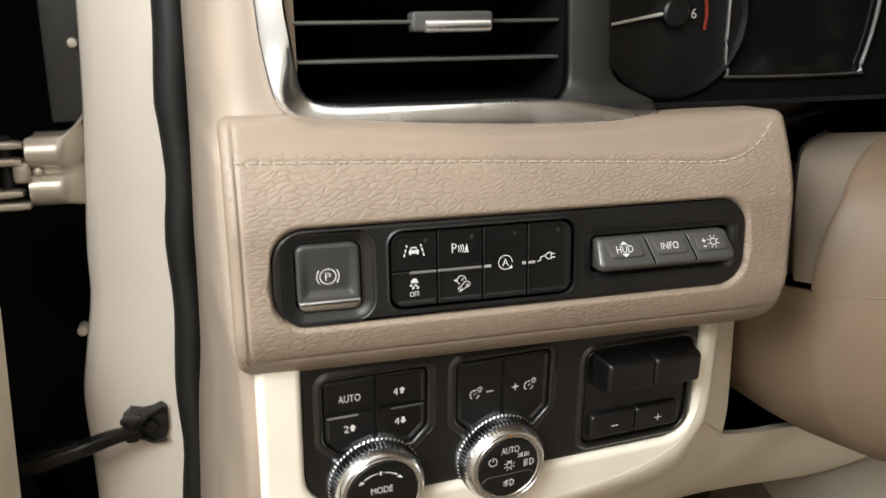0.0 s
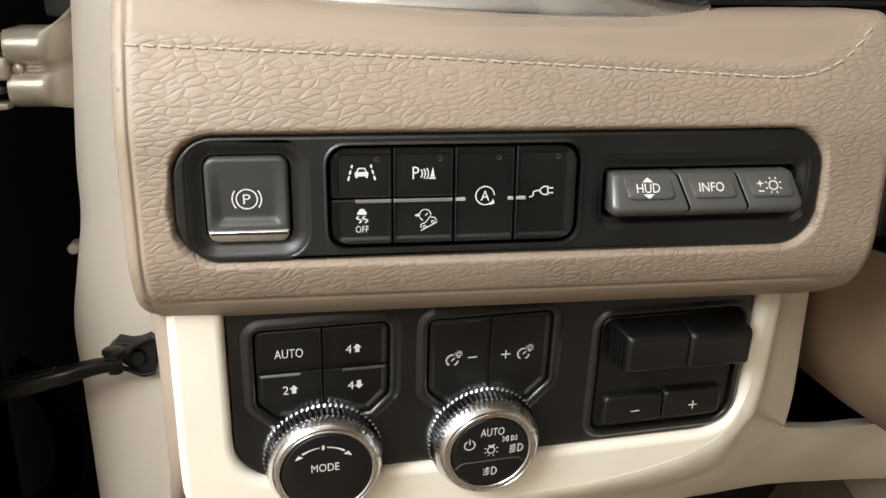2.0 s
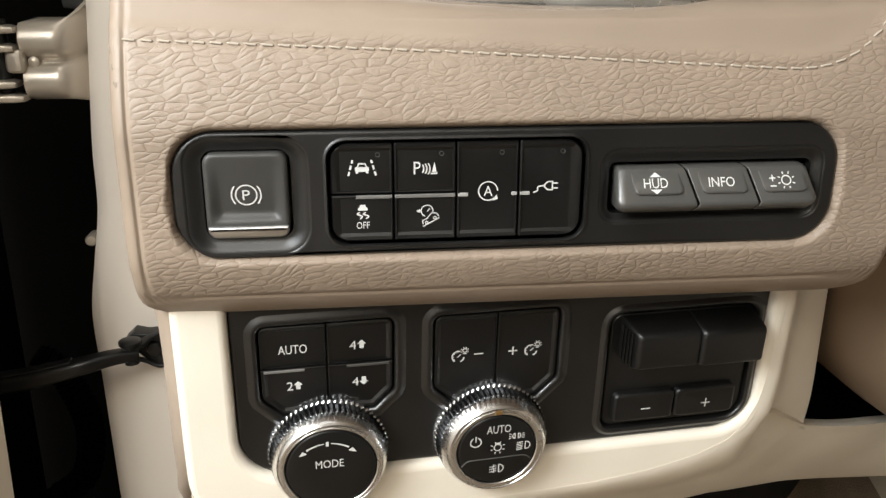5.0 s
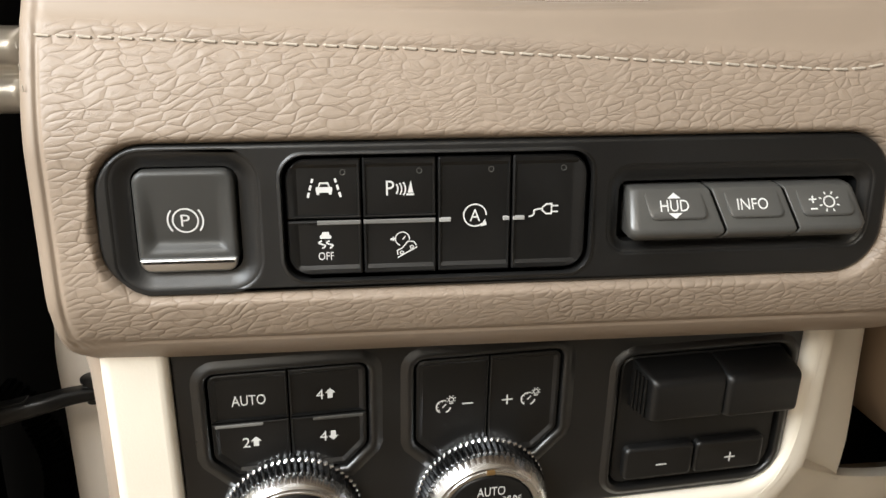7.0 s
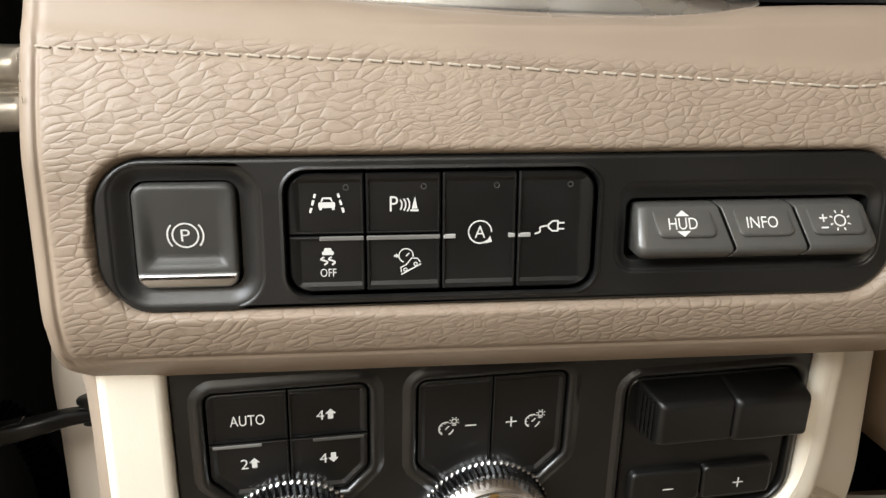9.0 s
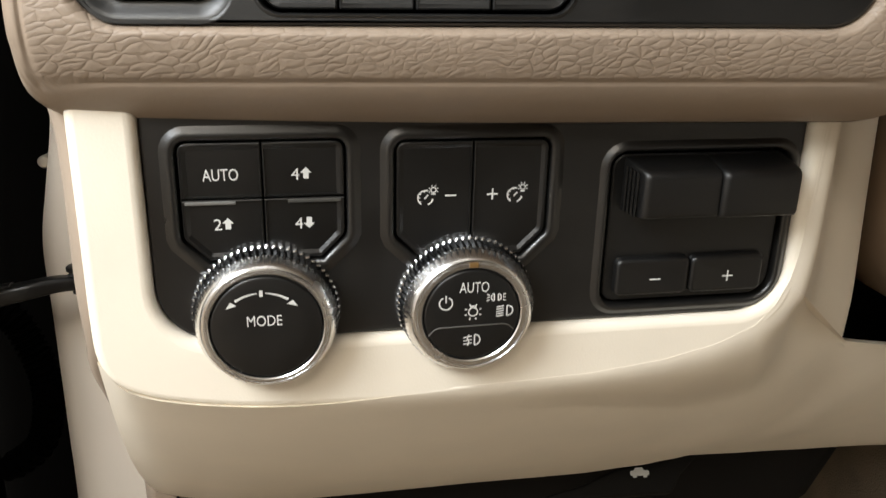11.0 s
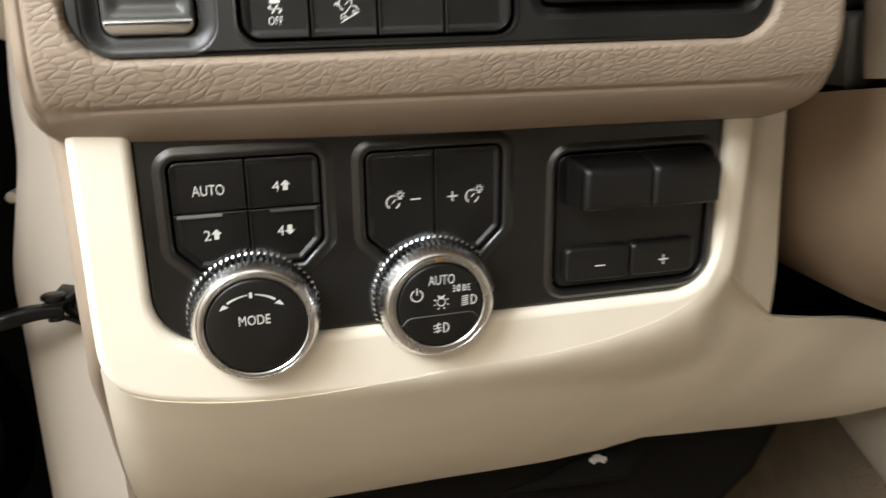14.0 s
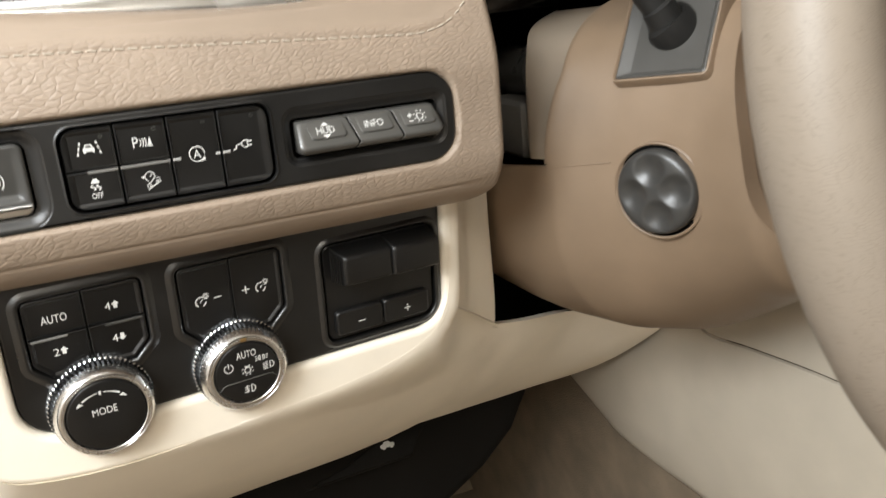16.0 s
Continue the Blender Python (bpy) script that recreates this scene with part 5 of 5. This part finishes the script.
    part("parting_line", tube([column_point(-0.0010 + 0.0350 * k / 8, 3.065, -0.0002) for k in range(9)], 0.0005, 6), COLUMN_TAN, ob, "fine parting line")
    # metal of the column behind the panel
    part("column_bracket", box_bm(0.2060, 0.2400, 0.085, 0.140, 0.6960, 0.7340, 0.007, 3), BAR, ob, "grey metal bracket")
    part("column_tube", tube([(0.232, 0.10, 0.750), (0.232, 0.17, 0.748)], 0.0165, 24), GREY, ob, "dark metal tube")

    def seat(y, a, off=0.0):
        p = column_point(y, a, off)
        u = (column_point(y - 0.004, a) - column_point(y + 0.004, a)).normalized()
        v = (column_point(y, a - 0.03) - column_point(y, a + 0.03)).normalized()
        n = u.cross(v).normalized()
        if n.x > 0:
            n = -n
        v = n.cross(u) if n.cross(u).z > 0 else -n.cross(u)
        return Matrix((u, -n, v)).transposed().to_4x4(), p
    rot, p = seat(-0.0281, math.pi + 0.046)
    m = Matrix.Translation(p) @ rot
    recess = part("recess", lathe([(0.0275, 0.004), (0.0272, -0.0010), (0.0264, -0.0014), (0.0256, -0.0008), (0.0254, 0.003)], 64, cap=False), COLUMN_TAN, ob, "tan rim round the adjuster pad", angle=40)
    recess.matrix_basis = m
    # near-black ring puts the gap's shade into the colour
    part("gap", lathe([(0.0254, 0.002), (0.0254, 0.0001), (0.0238, -0.0004), (0.0220, -0.0004)], 64), DARK, recess, "dark ring for the shaded gap round the pad")
    rings = []
    for r, y0 in ((0.0236, 0.004), (0.0239, -0.0005), (0.0238, -0.0022), (0.0234, -0.0036), (0.0226, -0.0048), (0.0216, -0.0056), (0.0200, -0.0061), (0.0185, -0.0064), (0.0170, -0.0066), (0.0155, -0.0067), (0.0140, -0.0068), (0.0122, -0.0069), (0.0104, -0.0069), (0.0086, -0.0069), (0.0068, -0.0069), (0.0050, -0.0069), (0.0034, -0.0069), (0.0018, -0.0069)):
        ring = []
        for k in range(96):
            t = 2 * math.pi * k / 96
            x, z = r * math.cos(t), r * math.sin(t)
            y = y0
            for q in range(4):
                w = radians(90 * q - 6)
                d = math.hypot(x - 0.0132 * math.cos(w), z - 0.0132 * math.sin(w)) / 0.0094
                if d < 1:
                    y += 0.0036 * (1 - d * d) ** 1.15
            ring.append((x, y, z))
        rings.append(ring)
    pad = part("adjuster_pad", loft(rings, cap_end=True), PADGREY, ob, "round charcoal four-way adjuster pad", angle=60)
    pad.matrix_basis = m
    rot, p = seat(-0.0215, 2.50)
    m = Matrix.Translation(p) @ rot
    o = rounded(-0.0300, 0.0290, -0.0185, 0.055, 0.0045, 5)
    inn = inset(o, 0.0026)
    lip = [[(x, 0.014, z) for x, z in o], [(x, -0.0015, z) for x, z in o], [(x, -0.0040, z) for x, z in inset(o, 0.0010)], [(x, -0.0042, z) for x, z in inset(o, 0.0018)], [(x, -0.0034, z) for x, z in inn], [(x, 0.003, z) for x, z in inn]]
    mount = part("stalk_mount", loft(lip), COLUMN_TAN, ob, "tan lip round the stalk", angle=50)
    mount.matrix_basis = m
    floor_o = [(x * 0.80 + 0.0015, z + 0.0035 if z < 0 else z) for x, z in inn]
    bowl = [[(x, 0.002, z) for x, z in inn], [(x, -0.0032, z) for x, z in inset(inn, 0.0003)], [(x, -0.0036, z) for x, z in inset(inn, 0.0010)], [(x, -0.0011, z) for x, z in floor_o], [(x, -0.0010, z) for x, z in inset(floor_o, 0.001)]]
    part("stalk_plate", loft(bowl, cap_end=True), GREY, mount, "charcoal sunken plate", angle=30)
    part("stalk", tube([(0.001, 0.004, 0.0130), (-0.0005, -0.004, 0.0140), (-0.001, -0.0060, 0.0145), (-0.0015, -0.0062, 0.0150), (-0.003, -0.014, 0.0190), (-0.004, -0.0142, 0.0195), (-0.012, -0.034, 0.031), (-0.021, -0.052, 0.044), (-0.0215, -0.053, 0.0446)], [0.0140, 0.0135, 0.0125, 0.0100, 0.0092, 0.0078, 0.0079, 0.0080, 0.0060], 28), RUBBER, mount, "black stalk with its boot", angle=40)
    return ob


steering_column()


def steering_wheel():
    c, tilt, R0, r0 = Vector((0.3053, -0.2207, 0.7661)), 0.2468, 0.1767, 0.0180
    u, v = Vector((1, 0, 0)), Vector((0, math.sin(tilt), math.cos(tilt)))
    n = u.cross(v)
    ob = thing("steering_wheel", "steering wheel with a tan leather rim", "steering wheel")
    rings = []
    for k in range(121):
        a = 2 * math.pi * k / 120
        d = u * math.cos(a) + v * math.sin(a)
        rings.append([c + d * (R0 + r0 * math.cos(b)) + n * (1.12 * r0 * math.sin(b)) for b in (2 * math.pi * j / 28 for j in range(28))])
    part("rim", loft(rings), leather_mat("rim_leather", (0.225, 0.186, 0.146), 800, 0.02, 0.0002), ob, "tan leather rim", angle=60)
    hub = part("hub", lathe([(0.062, 0.02), (0.066, 0.0), (0.064, -0.012), (0.050, -0.020), (0.010, -0.024)], 48), COLUMN_TAN, ob, "tan wheel hub")
    hub.matrix_basis = Matrix.Translation(c - n * 0.02) @ Matrix((u, n * -1, v)).transposed().to_4x4()
    for a in (2.9, 0.24, 4.71):
        d = u * math.cos(a) + v * math.sin(a)
        part("spoke", tube([c + d * 0.05 - n * 0.02, c + d * 0.11 - n * 0.018, c + d * (R0 - 0.004)], [0.026, 0.016, 0.011], 12, flat=0.5, up=n), COLUMN_TAN, ob)
    part("hub_shaft", tube([c - n * 0.03, (AX, -0.085, 0.708)], 0.045, 24), RUBBER, ob)


steering_wheel()


# ---- footwell and console ----
def footwell():
    tagged(part("footwell_floor", box_bm(-0.30, 0.60, -0.9, 0.62, 0.06, 0.10), CARPET, None, "brown carpet on the footwell floor", smooth=False), category="carpet", kind="structure")
    bm = loft([[(-0.30, 0.62, 0.08), (0.60, 0.62, 0.08)], [(-0.30, 0.80, 0.30), (0.60, 0.80, 0.30)], [(-0.30, 0.84, 0.75), (0.60, 0.84, 0.75)]], closed=False)
    bmesh.ops.solidify(bm, geom=bm.faces[:], thickness=0.02)
    tagged(part("toe_board", bm, CARPET, None, "brown carpet on the sloping toe board"), category="carpet", kind="structure")
    tagged(part("console_carpet", box_bm(0.385, 0.42, -0.9, 0.85, 0.08, 0.42), CARPET, None, "brown carpet on the console side", smooth=False), category="carpet", kind="structure")
    tagged(part("footwell_roof", box_bm(-0.10, 0.40, 0.25, 0.84, 0.62, 0.64), DARK, None, "dark underside of the dashboard", smooth=False), category="dash shell", kind="structure")
    tagged(part("kick_panel", box_bm(-0.155, -0.13, 0.22, 0.84, 0.08, 0.62), TAN, None, "tan kick panel beside the footwell", smooth=False), category="trim", kind="structure")


footwell()


def console_side():
    lower = [(0.3720, 0.3175, 0.4032), (0.3720, 0.2700, 0.3860), (0.3720, 0.2280, 0.3720), (0.3720, 0.1700, 0.3680), (0.3720, 0.1140, 0.3670), (0.3720, -0.1, 0.360), (0.3720, -0.7, 0.340)]
    upper = [(0.3720, 0.1300, 0.5350), (0.3720, 0.1200, 0.5330), (0.3720, 0.0980, 0.5250), (0.3720, 0.0500, 0.5290), (0.3720, -0.0300, 0.5330), (0.3720, -0.15, 0.530), (0.3720, -0.7, 0.50)]
    A, B = smooth_line(lower, 4), smooth_line(upper, 4)
    rings = [[p + Vector((0.02, 0, -0.004)) for p in A]]
    for s in (0.0, 0.03, 0.08, 0.25, 0.5, 0.75, 0.93, 1.0):
        rings.append([p + (q - p) * s + Vector((0.006 * (1 - min(1, s / 0.08)) ** 2 - 0.008 * math.sin(math.pi * s), 0, 0)) for p, q in zip(A, B)])
    rings.append([q + Vector((0.0022, 0.0, 0.0008)) for q in B])
    ob = thing("console_side_panel", "beige plastic side panel of the centre console above the carpet", "console panel")
    part("side_skin", loft(rings, closed=False), BEIGE, ob, angle=60)
    upper = [[q + Vector(v) for q in B] for v in ((0.0040, 0.0, 0.0010), (-0.0004, 0.0, 0.0032), (-0.0006, 0.0, 0.010), (0.006, 0.0, 0.05), (0.02, 0.0, 0.16))]
    part("upper_trim", loft(upper, closed=False), BEIGE, ob, angle=60)


console_side()


def pedals():
    ob = thing("brake_pedal", "black rubber brake pedal on its arm in the footwell", "pedal")
    part("pedal_arm", tube(smooth_line([(0.235, 0.60, 0.63), (0.238, 0.52, 0.46), (0.24, 0.50, 0.34), (0.24, 0.49, 0.29)], 5), 0.011, 10), IRON, ob, "black steel arm")
    pad = part("pedal_pad", box_bm(-0.05, 0.05, -0.012, 0.012, -0.035, 0.035, 0.006, 2), RUBBER, ob, "black rubber pad")
    pad.matrix_basis = pose(0.24, 0.478, 0.27, -25)
    for k in range(4):
        part("tread", box_bm(-0.044, 0.044, -0.0145, -0.011, -0.025 + 0.015 * k, -0.018 + 0.015 * k, 0.001, 1), RUBBER, pad)


pedals()


def under_dash_dark():
    # black box stands for the shadow and dark plastics under the dash
    ob = thing("under_dash_dark", "black box for the shadow and dark plastics under the dashboard", "dash cover")
    o = [(-0.126, 0.335), (0.180, 0.312), (0.215, 0.322), (0.255, 0.346), (0.290, 0.378), (0.312, 0.420), (0.312, 0.560), (-0.126, 0.560)]
    plate("cover", [tuple(v)[:2] for v in o], [], 0.40, 0.285, 0.012, MATT, ob, "black box for shadow and dark plastics")
    part("flange", box_bm(-0.11, 0.27, 0.279, 0.287, 0.436, 0.444, 0.002, 1), MATT, ob, "moulded flange")


under_dash_dark()


def hood_release():
    ob = thing("hood_release", "black hood release lever under the cream knee panel", "lever", pose(0.1355, 0.2440, 0.4300, -38))
    o = [(-0.055, -0.014), (0.026, -0.014), (0.034, -0.002), (0.046, 0.0085), (0.052, 0.0150), (0.036, 0.0120), (0.020, 0.0075), (0.006, 0.0065), (-0.012, 0.0020), (-0.034, -0.0070)]
    lever = plate("lever", o, [], 0.014, -0.003, 0.002, MATT, ob, "black plastic lever with a hooked end")
    i = Ink().fill(rounded(-0.0010, 0.0120, -0.0022, 0.0012, 0.0012, 3)).fill([(0.0015, 0.0012), (0.0088, 0.0012), (0.0075, 0.0032), (0.0030, 0.0032)])
    for x in (0.0020, 0.0090):
        i.fill([(x - 0.0013, -0.0034), (x + 0.0013, -0.0034), (x + 0.0013, -0.0018), (x - 0.0013, -0.0018)])
    i.put(lever, -0.003)


hood_release()


# ---- door opening ----
def jamb():
    rows = []
    for z, x1 in ((0.05, -0.250), (0.36, -0.2490), (0.45, -0.2500), (0.53, -0.2510), (0.58, -0.2520), (0.62, -0.2455), (0.66, -0.2385), (0.70, -0.2370), (0.76, -0.2320), (0.82, -0.2275), (0.90, -0.2240), (1.10, -0.2180)):
        sx = -0.1630 + 0.022 * (z - 0.7)
        rows.append([(sx + 0.02, 0.274, z), (sx - 0.002, 0.276, z), (sx - 0.010, 0.278, z), (sx - 0.018, 0.281, z), (sx + (x1 - sx) * 0.62, 0.292, z), (x1 + 0.012, 0.300, z), (x1 + 0.003, 0.304, z), (x1, 0.318, z), (x1 + 0.002, 0.340, z), (x1 + 0.004, 0.46, z)])
    rows = [[Vector(p) for p in r] for r in rows]
    cols = [smooth_line([r[k] for r in rows], 4) for k in range(len(rows[0]))]
    bm = loft(cols, closed=False)
    tagged(part("door_jamb", bm, PAINT, None, "beige painted door jamb with a folded edge", angle=60), category="door jamb", kind="structure")
    # rubber seal along the flange
    path, rad = [], []
    for k in range(60):
        z = 0.08 + 1.0 * k / 59
        sx = -0.1643 + 0.026 * (z - 0.7)
        path.append((sx + 0.0015 * math.sin(z * 60), 0.2680, z))
        rad.append(0.0114 + 0.0015 * (z > 0.80) + 0.0003 * math.sin(z * 90))
    seal = thing("door_seal", "black rubber door seal on the jamb flange", "door seal")
    part("seal_bulb", tube(path, rad, 14, up=(0, 1, 0)), RUBBER, seal, "soft black rubber bulb", angle=60)
    part("seal_lip", tube([(x + 0.0088, y + 0.0005, z) for x, y, z in path], 0.0022, 8, up=(0, 1, 0)), IRON, seal, "thin black trim lip", angle=60)
    pillar = part("hinge_pillar", box_bm(-0.2560, -0.2250, 0.350, 0.372, 0.790, 1.150, 0.004, 2), PILLAR, None, "dark grey painted hinge pillar behind the jamb")
    tagged(pillar, category="car body", kind="structure")
    for x, y, z in ((-0.2342, 0.3500, 0.8500), (-0.2472, 0.3200, 0.6314)):
        bolt = part("bolt", lathe([(0.0042, 0.010), (0.0042, -0.0020), (0.0034, -0.0030), (0.0012, -0.0032)], 20), STEEL, pillar, "bright bolt head", angle=40)
        bolt.location = (x, y, z)
    # dark sheet added for the unlit void beyond the jamb
    tagged(part("door_void_sheet", box_bm(-0.52, -0.2, 0.50, 0.52, -0.2, 1.2), DARK, None, "near-black sheet for the dark void behind the open door", smooth=False), category="car body", kind="structure")


jamb()


def bar(path, width, height):
    """A flat bar with rounded edges along a path; width lies level, height stands upright."""
    P = [Vector(p) for p in path]
    rings = []
    for i, p in enumerate(P):
        d = (P[min(i + 1, len(P) - 1)] - P[max(i - 1, 0)]).normalized()
        side = d.cross(Vector((0, 0, 1))).normalized()
        up = side.cross(d)
        w, h = (v[i] if isinstance(v, (list, tuple)) else v for v in (width, height))
        rings.append([p + side * a + up * b for a, b in rounded(-w / 2, w / 2, -h / 2, h / 2, min(w, h) * 0.28, 3)])
    return loft(rings, cap_start=True, cap_end=True)


def check_strap():
    ob = thing("door_check_strap", "black steel door check strap bolted to the jamb", "check strap")
    o = [(-0.2215, 0.5700), (-0.2200, 0.5630), (-0.2120, 0.5600), (-0.2050, 0.5530), (-0.1975, 0.5500), (-0.1905, 0.5520), (-0.1880, 0.5600), (-0.1880, 0.5770), (-0.1920, 0.5800), (-0.1990, 0.5765), (-0.2060, 0.5750), (-0.2150, 0.5760)]
    br = plate("bracket", o, [], 0.292, 0.2760, 0.0012, IRON, ob, "black steel bracket", res=3)
    part("flange", bar(smooth_line([(-0.2200, 0.264, 0.5712), (-0.2100, 0.266, 0.5716), (-0.2010, 0.272, 0.5752), (-0.1895, 0.274, 0.5800)], 5), [0.014] * 5 + [0.013, 0.011, 0.009, 0.007, 0.006, 0.005, 0.005, 0.005, 0.005, 0.005, 0.005], 0.0026), IRON, br, "bent upper flange", angle=50)
    part("lower_flange", bar(smooth_line([(-0.2160, 0.270, 0.5605), (-0.2070, 0.273, 0.5560), (-0.1985, 0.274, 0.5515), (-0.1900, 0.274, 0.5530)], 4), 0.004, 0.0026), IRON, br, angle=50)
    bolt = part("bolt", lathe([(0.0058, 0.003), (0.0058, -0.0030), (0.0050, -0.0038), (0.0020, -0.0039)], 6), STRAP_STEEL, ob, "dark hexagon bolt head", smooth=False)
    bolt.location = (-0.2004, 0.2755, 0.5645)
    washer = part("washer", lathe([(0.0078, 0.001), (0.0078, -0.0008), (0.0070, -0.0012), (0.0040, -0.0012)], 24), IRON, bolt)
    washer.location = (0, 0.0022, 0)
    path = smooth_line([(-0.2100, 0.2625, 0.5665), (-0.2250, 0.2560, 0.5675), (-0.2420, 0.2500, 0.5655), (-0.2620, 0.2490, 0.5610), (-0.2800, 0.2490, 0.5570), (-0.3050, 0.2500, 0.5540), (-0.3480, 0.2520, 0.5510)], 5)
    arm = part("arm", bar(path, [0.010 + 0.003 * min(1.0, k / 12) for k in range(len(path))], [0.0080 + 0.0036 * min(1.0, k / 16) for k in range(len(path))]), STRAP_STEEL, ob, "black steel arm", angle=40)
    part("upper_leaf", bar([p + Vector((0, 0.0012, 0.0060 - 0.0006 * (k < 4))) for k, p in enumerate(path[12:])], 0.0085, 0.0020), STRAP_STEEL, arm, "folded upper leaf", angle=40)
    # near-black disc on the arm, the hole's shade as colour
    part("hole", tube([(-0.2262, 0.2555, 0.5690), (-0.2262, 0.2555, 0.57190)], 0.0022, 16), DARK, arm, "dark disc for the small round hole")
    part("rivet", tube([(-0.2135, 0.262, 0.5600), (-0.2135, 0.262, 0.5735), (-0.2135, 0.262, 0.5745), (-0.2135, 0.262, 0.5766), (-0.2135, 0.262, 0.5774)], [0.0050, 0.0050, 0.0076, 0.0076, 0.0066], 28), STRAP_STEEL, ob, "flat round rivet head", angle=40)


check_strap()


def wiring_boot():
    path = smooth_line([(-0.330, 0.400, 0.505), (-0.312, 0.398, 0.492), (-0.301, 0.396, 0.470), (-0.294, 0.395, 0.445), (-0.295, 0.395, 0.415), (-0.306, 0.395, 0.385), (-0.335, 0.395, 0.365)], 14)
    ob = thing("wiring_boot", "black ribbed rubber wiring boot to the door", "wiring boot")
    part("sleeve", tube(path, 0.0100, 18, up=(0, 1, 0)), DARK, ob, "black rubber sleeve", angle=60)
    for k in range(4, len(path) - 3, 3):
        a, b = path[k], path[k + 1]
        d = (b - a).normalized() * 0.0016
        part("rib", tube([a - d, a - d * 0.5, a + d * 0.5, a + d], [0.0100, 0.0122, 0.0122, 0.0100], 18, up=(0, 1, 0)), DARK, ob)


wiring_boot()


def hinge(door):
    """A cast hinge: two barrels joined by a neck, running back and up into the jamb."""
    rows = []
    for k in range(29):
        x = -0.2665 + 0.0505 * k / 28
        lift = 0.012 * (max(0.0, x + 0.2460) / 0.0150) ** 2
        fall = 0.032 * max(0.0, (x + 0.2460) / 0.0200) ** 2
        top, low = 0.7862 + lift, 0.7362 - 0.3 * fall
        row = [Vector((x, 0.330, top))]
        for j in range(41):
            z = top + (low - top) * j / 40
            u = 0.7862 + (0.7362 - 0.7862) * j / 40
            y = 0.2975
            for c, r in ((0.7742, 0.0124), (0.7482, 0.0122)):
                d = abs(u - c)
                if d < r:
                    y = min(y, 0.3005 - math.sqrt(r * r - d * d) * 0.92)
            row.append(Vector((x + (0.0040 if j in (0, 40) else 0.0), y + fall + lift * 0.15, z)))
        row.append(Vector((x, 0.330, low)))
        rows.append(row)
    rows.insert(0, [p + Vector((0.0012, 0.004, 0)) for p in rows[0]])
    bm = loft(rows, closed=False)
    ob = part("hinge", bm, STEEL, door, "silver beige painted cast hinge on the jamb", angle=50)
    part("neck_boss", lathe([(0.0036, 0.004), (0.0036, -0.0010), (0.0026, -0.0018), (0.0006, -0.0020)], 20), STEEL, ob, "small cast boss").location = (-0.2600, 0.2945, 0.7605)
    part("neck_plate", box_bm(-0.2755, -0.2640, 0.2860, 0.3100, 0.7540, 0.7690, 0.004, 3), STEEL, ob)
    part("pin", tube([(-0.2800, 0.297, 0.7360), (-0.2800, 0.297, 0.7870)], 0.0050, 14), IRON, ob, "dark steel pin")
    for z, x1, tip in ((0.7815, -0.2670, 0.0), (0.7700, -0.2685, 0.0), (0.7475, -0.2700, 0.003), (0.7385, -0.2660, 0.0)):
        bm = bar([(-0.345, 0.291, z - tip), (-0.300, 0.291, z - tip * 0.4), (x1 - 0.006, 0.291, z), (x1, 0.291, z - 0.0004)], [0.018, 0.018, 0.018, 0.014], [0.0050, 0.0050, 0.0048, 0.0034])
        part("door_lug", bm, STEEL, ob, "flat painted door leaf")
    part("door_leaf", box_bm(-0.352, -0.300, 0.270, 0.300, 0.7360, 0.7840, 0.003, 2), STEEL, ob)


def open_door():
    ob = thing("open_door", "open front door edge with cream and black trim", "car door")
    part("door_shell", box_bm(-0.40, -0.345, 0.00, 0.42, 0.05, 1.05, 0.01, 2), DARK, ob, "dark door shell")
    bm = loft([[(-0.2770, 0.150, 0.690), (-0.2780, 0.215, 0.690), (-0.3450, 0.220, 0.690), (-0.3450, 0.120, 0.690)], [(-0.2815, 0.150, 0.560), (-0.2825, 0.215, 0.560), (-0.3450, 0.220, 0.560), (-0.3450, 0.120, 0.560)], [(-0.2860, 0.150, 0.400), (-0.2870, 0.215, 0.400), (-0.3450, 0.220, 0.400), (-0.3450, 0.120, 0.400)], [(-0.290, 0.150, 0.100), (-0.291, 0.215, 0.100), (-0.3450, 0.220, 0.100), (-0.3450, 0.120, 0.100)]], cap_start=True, cap_end=True)
    bmesh.ops.bevel(bm, geom=bm.edges[:], offset=0.003, segments=2, affect="EDGES")
    part("door_trim", bm, CREAM, ob, "cream door trim edge")
    hinge(ob)


open_door()
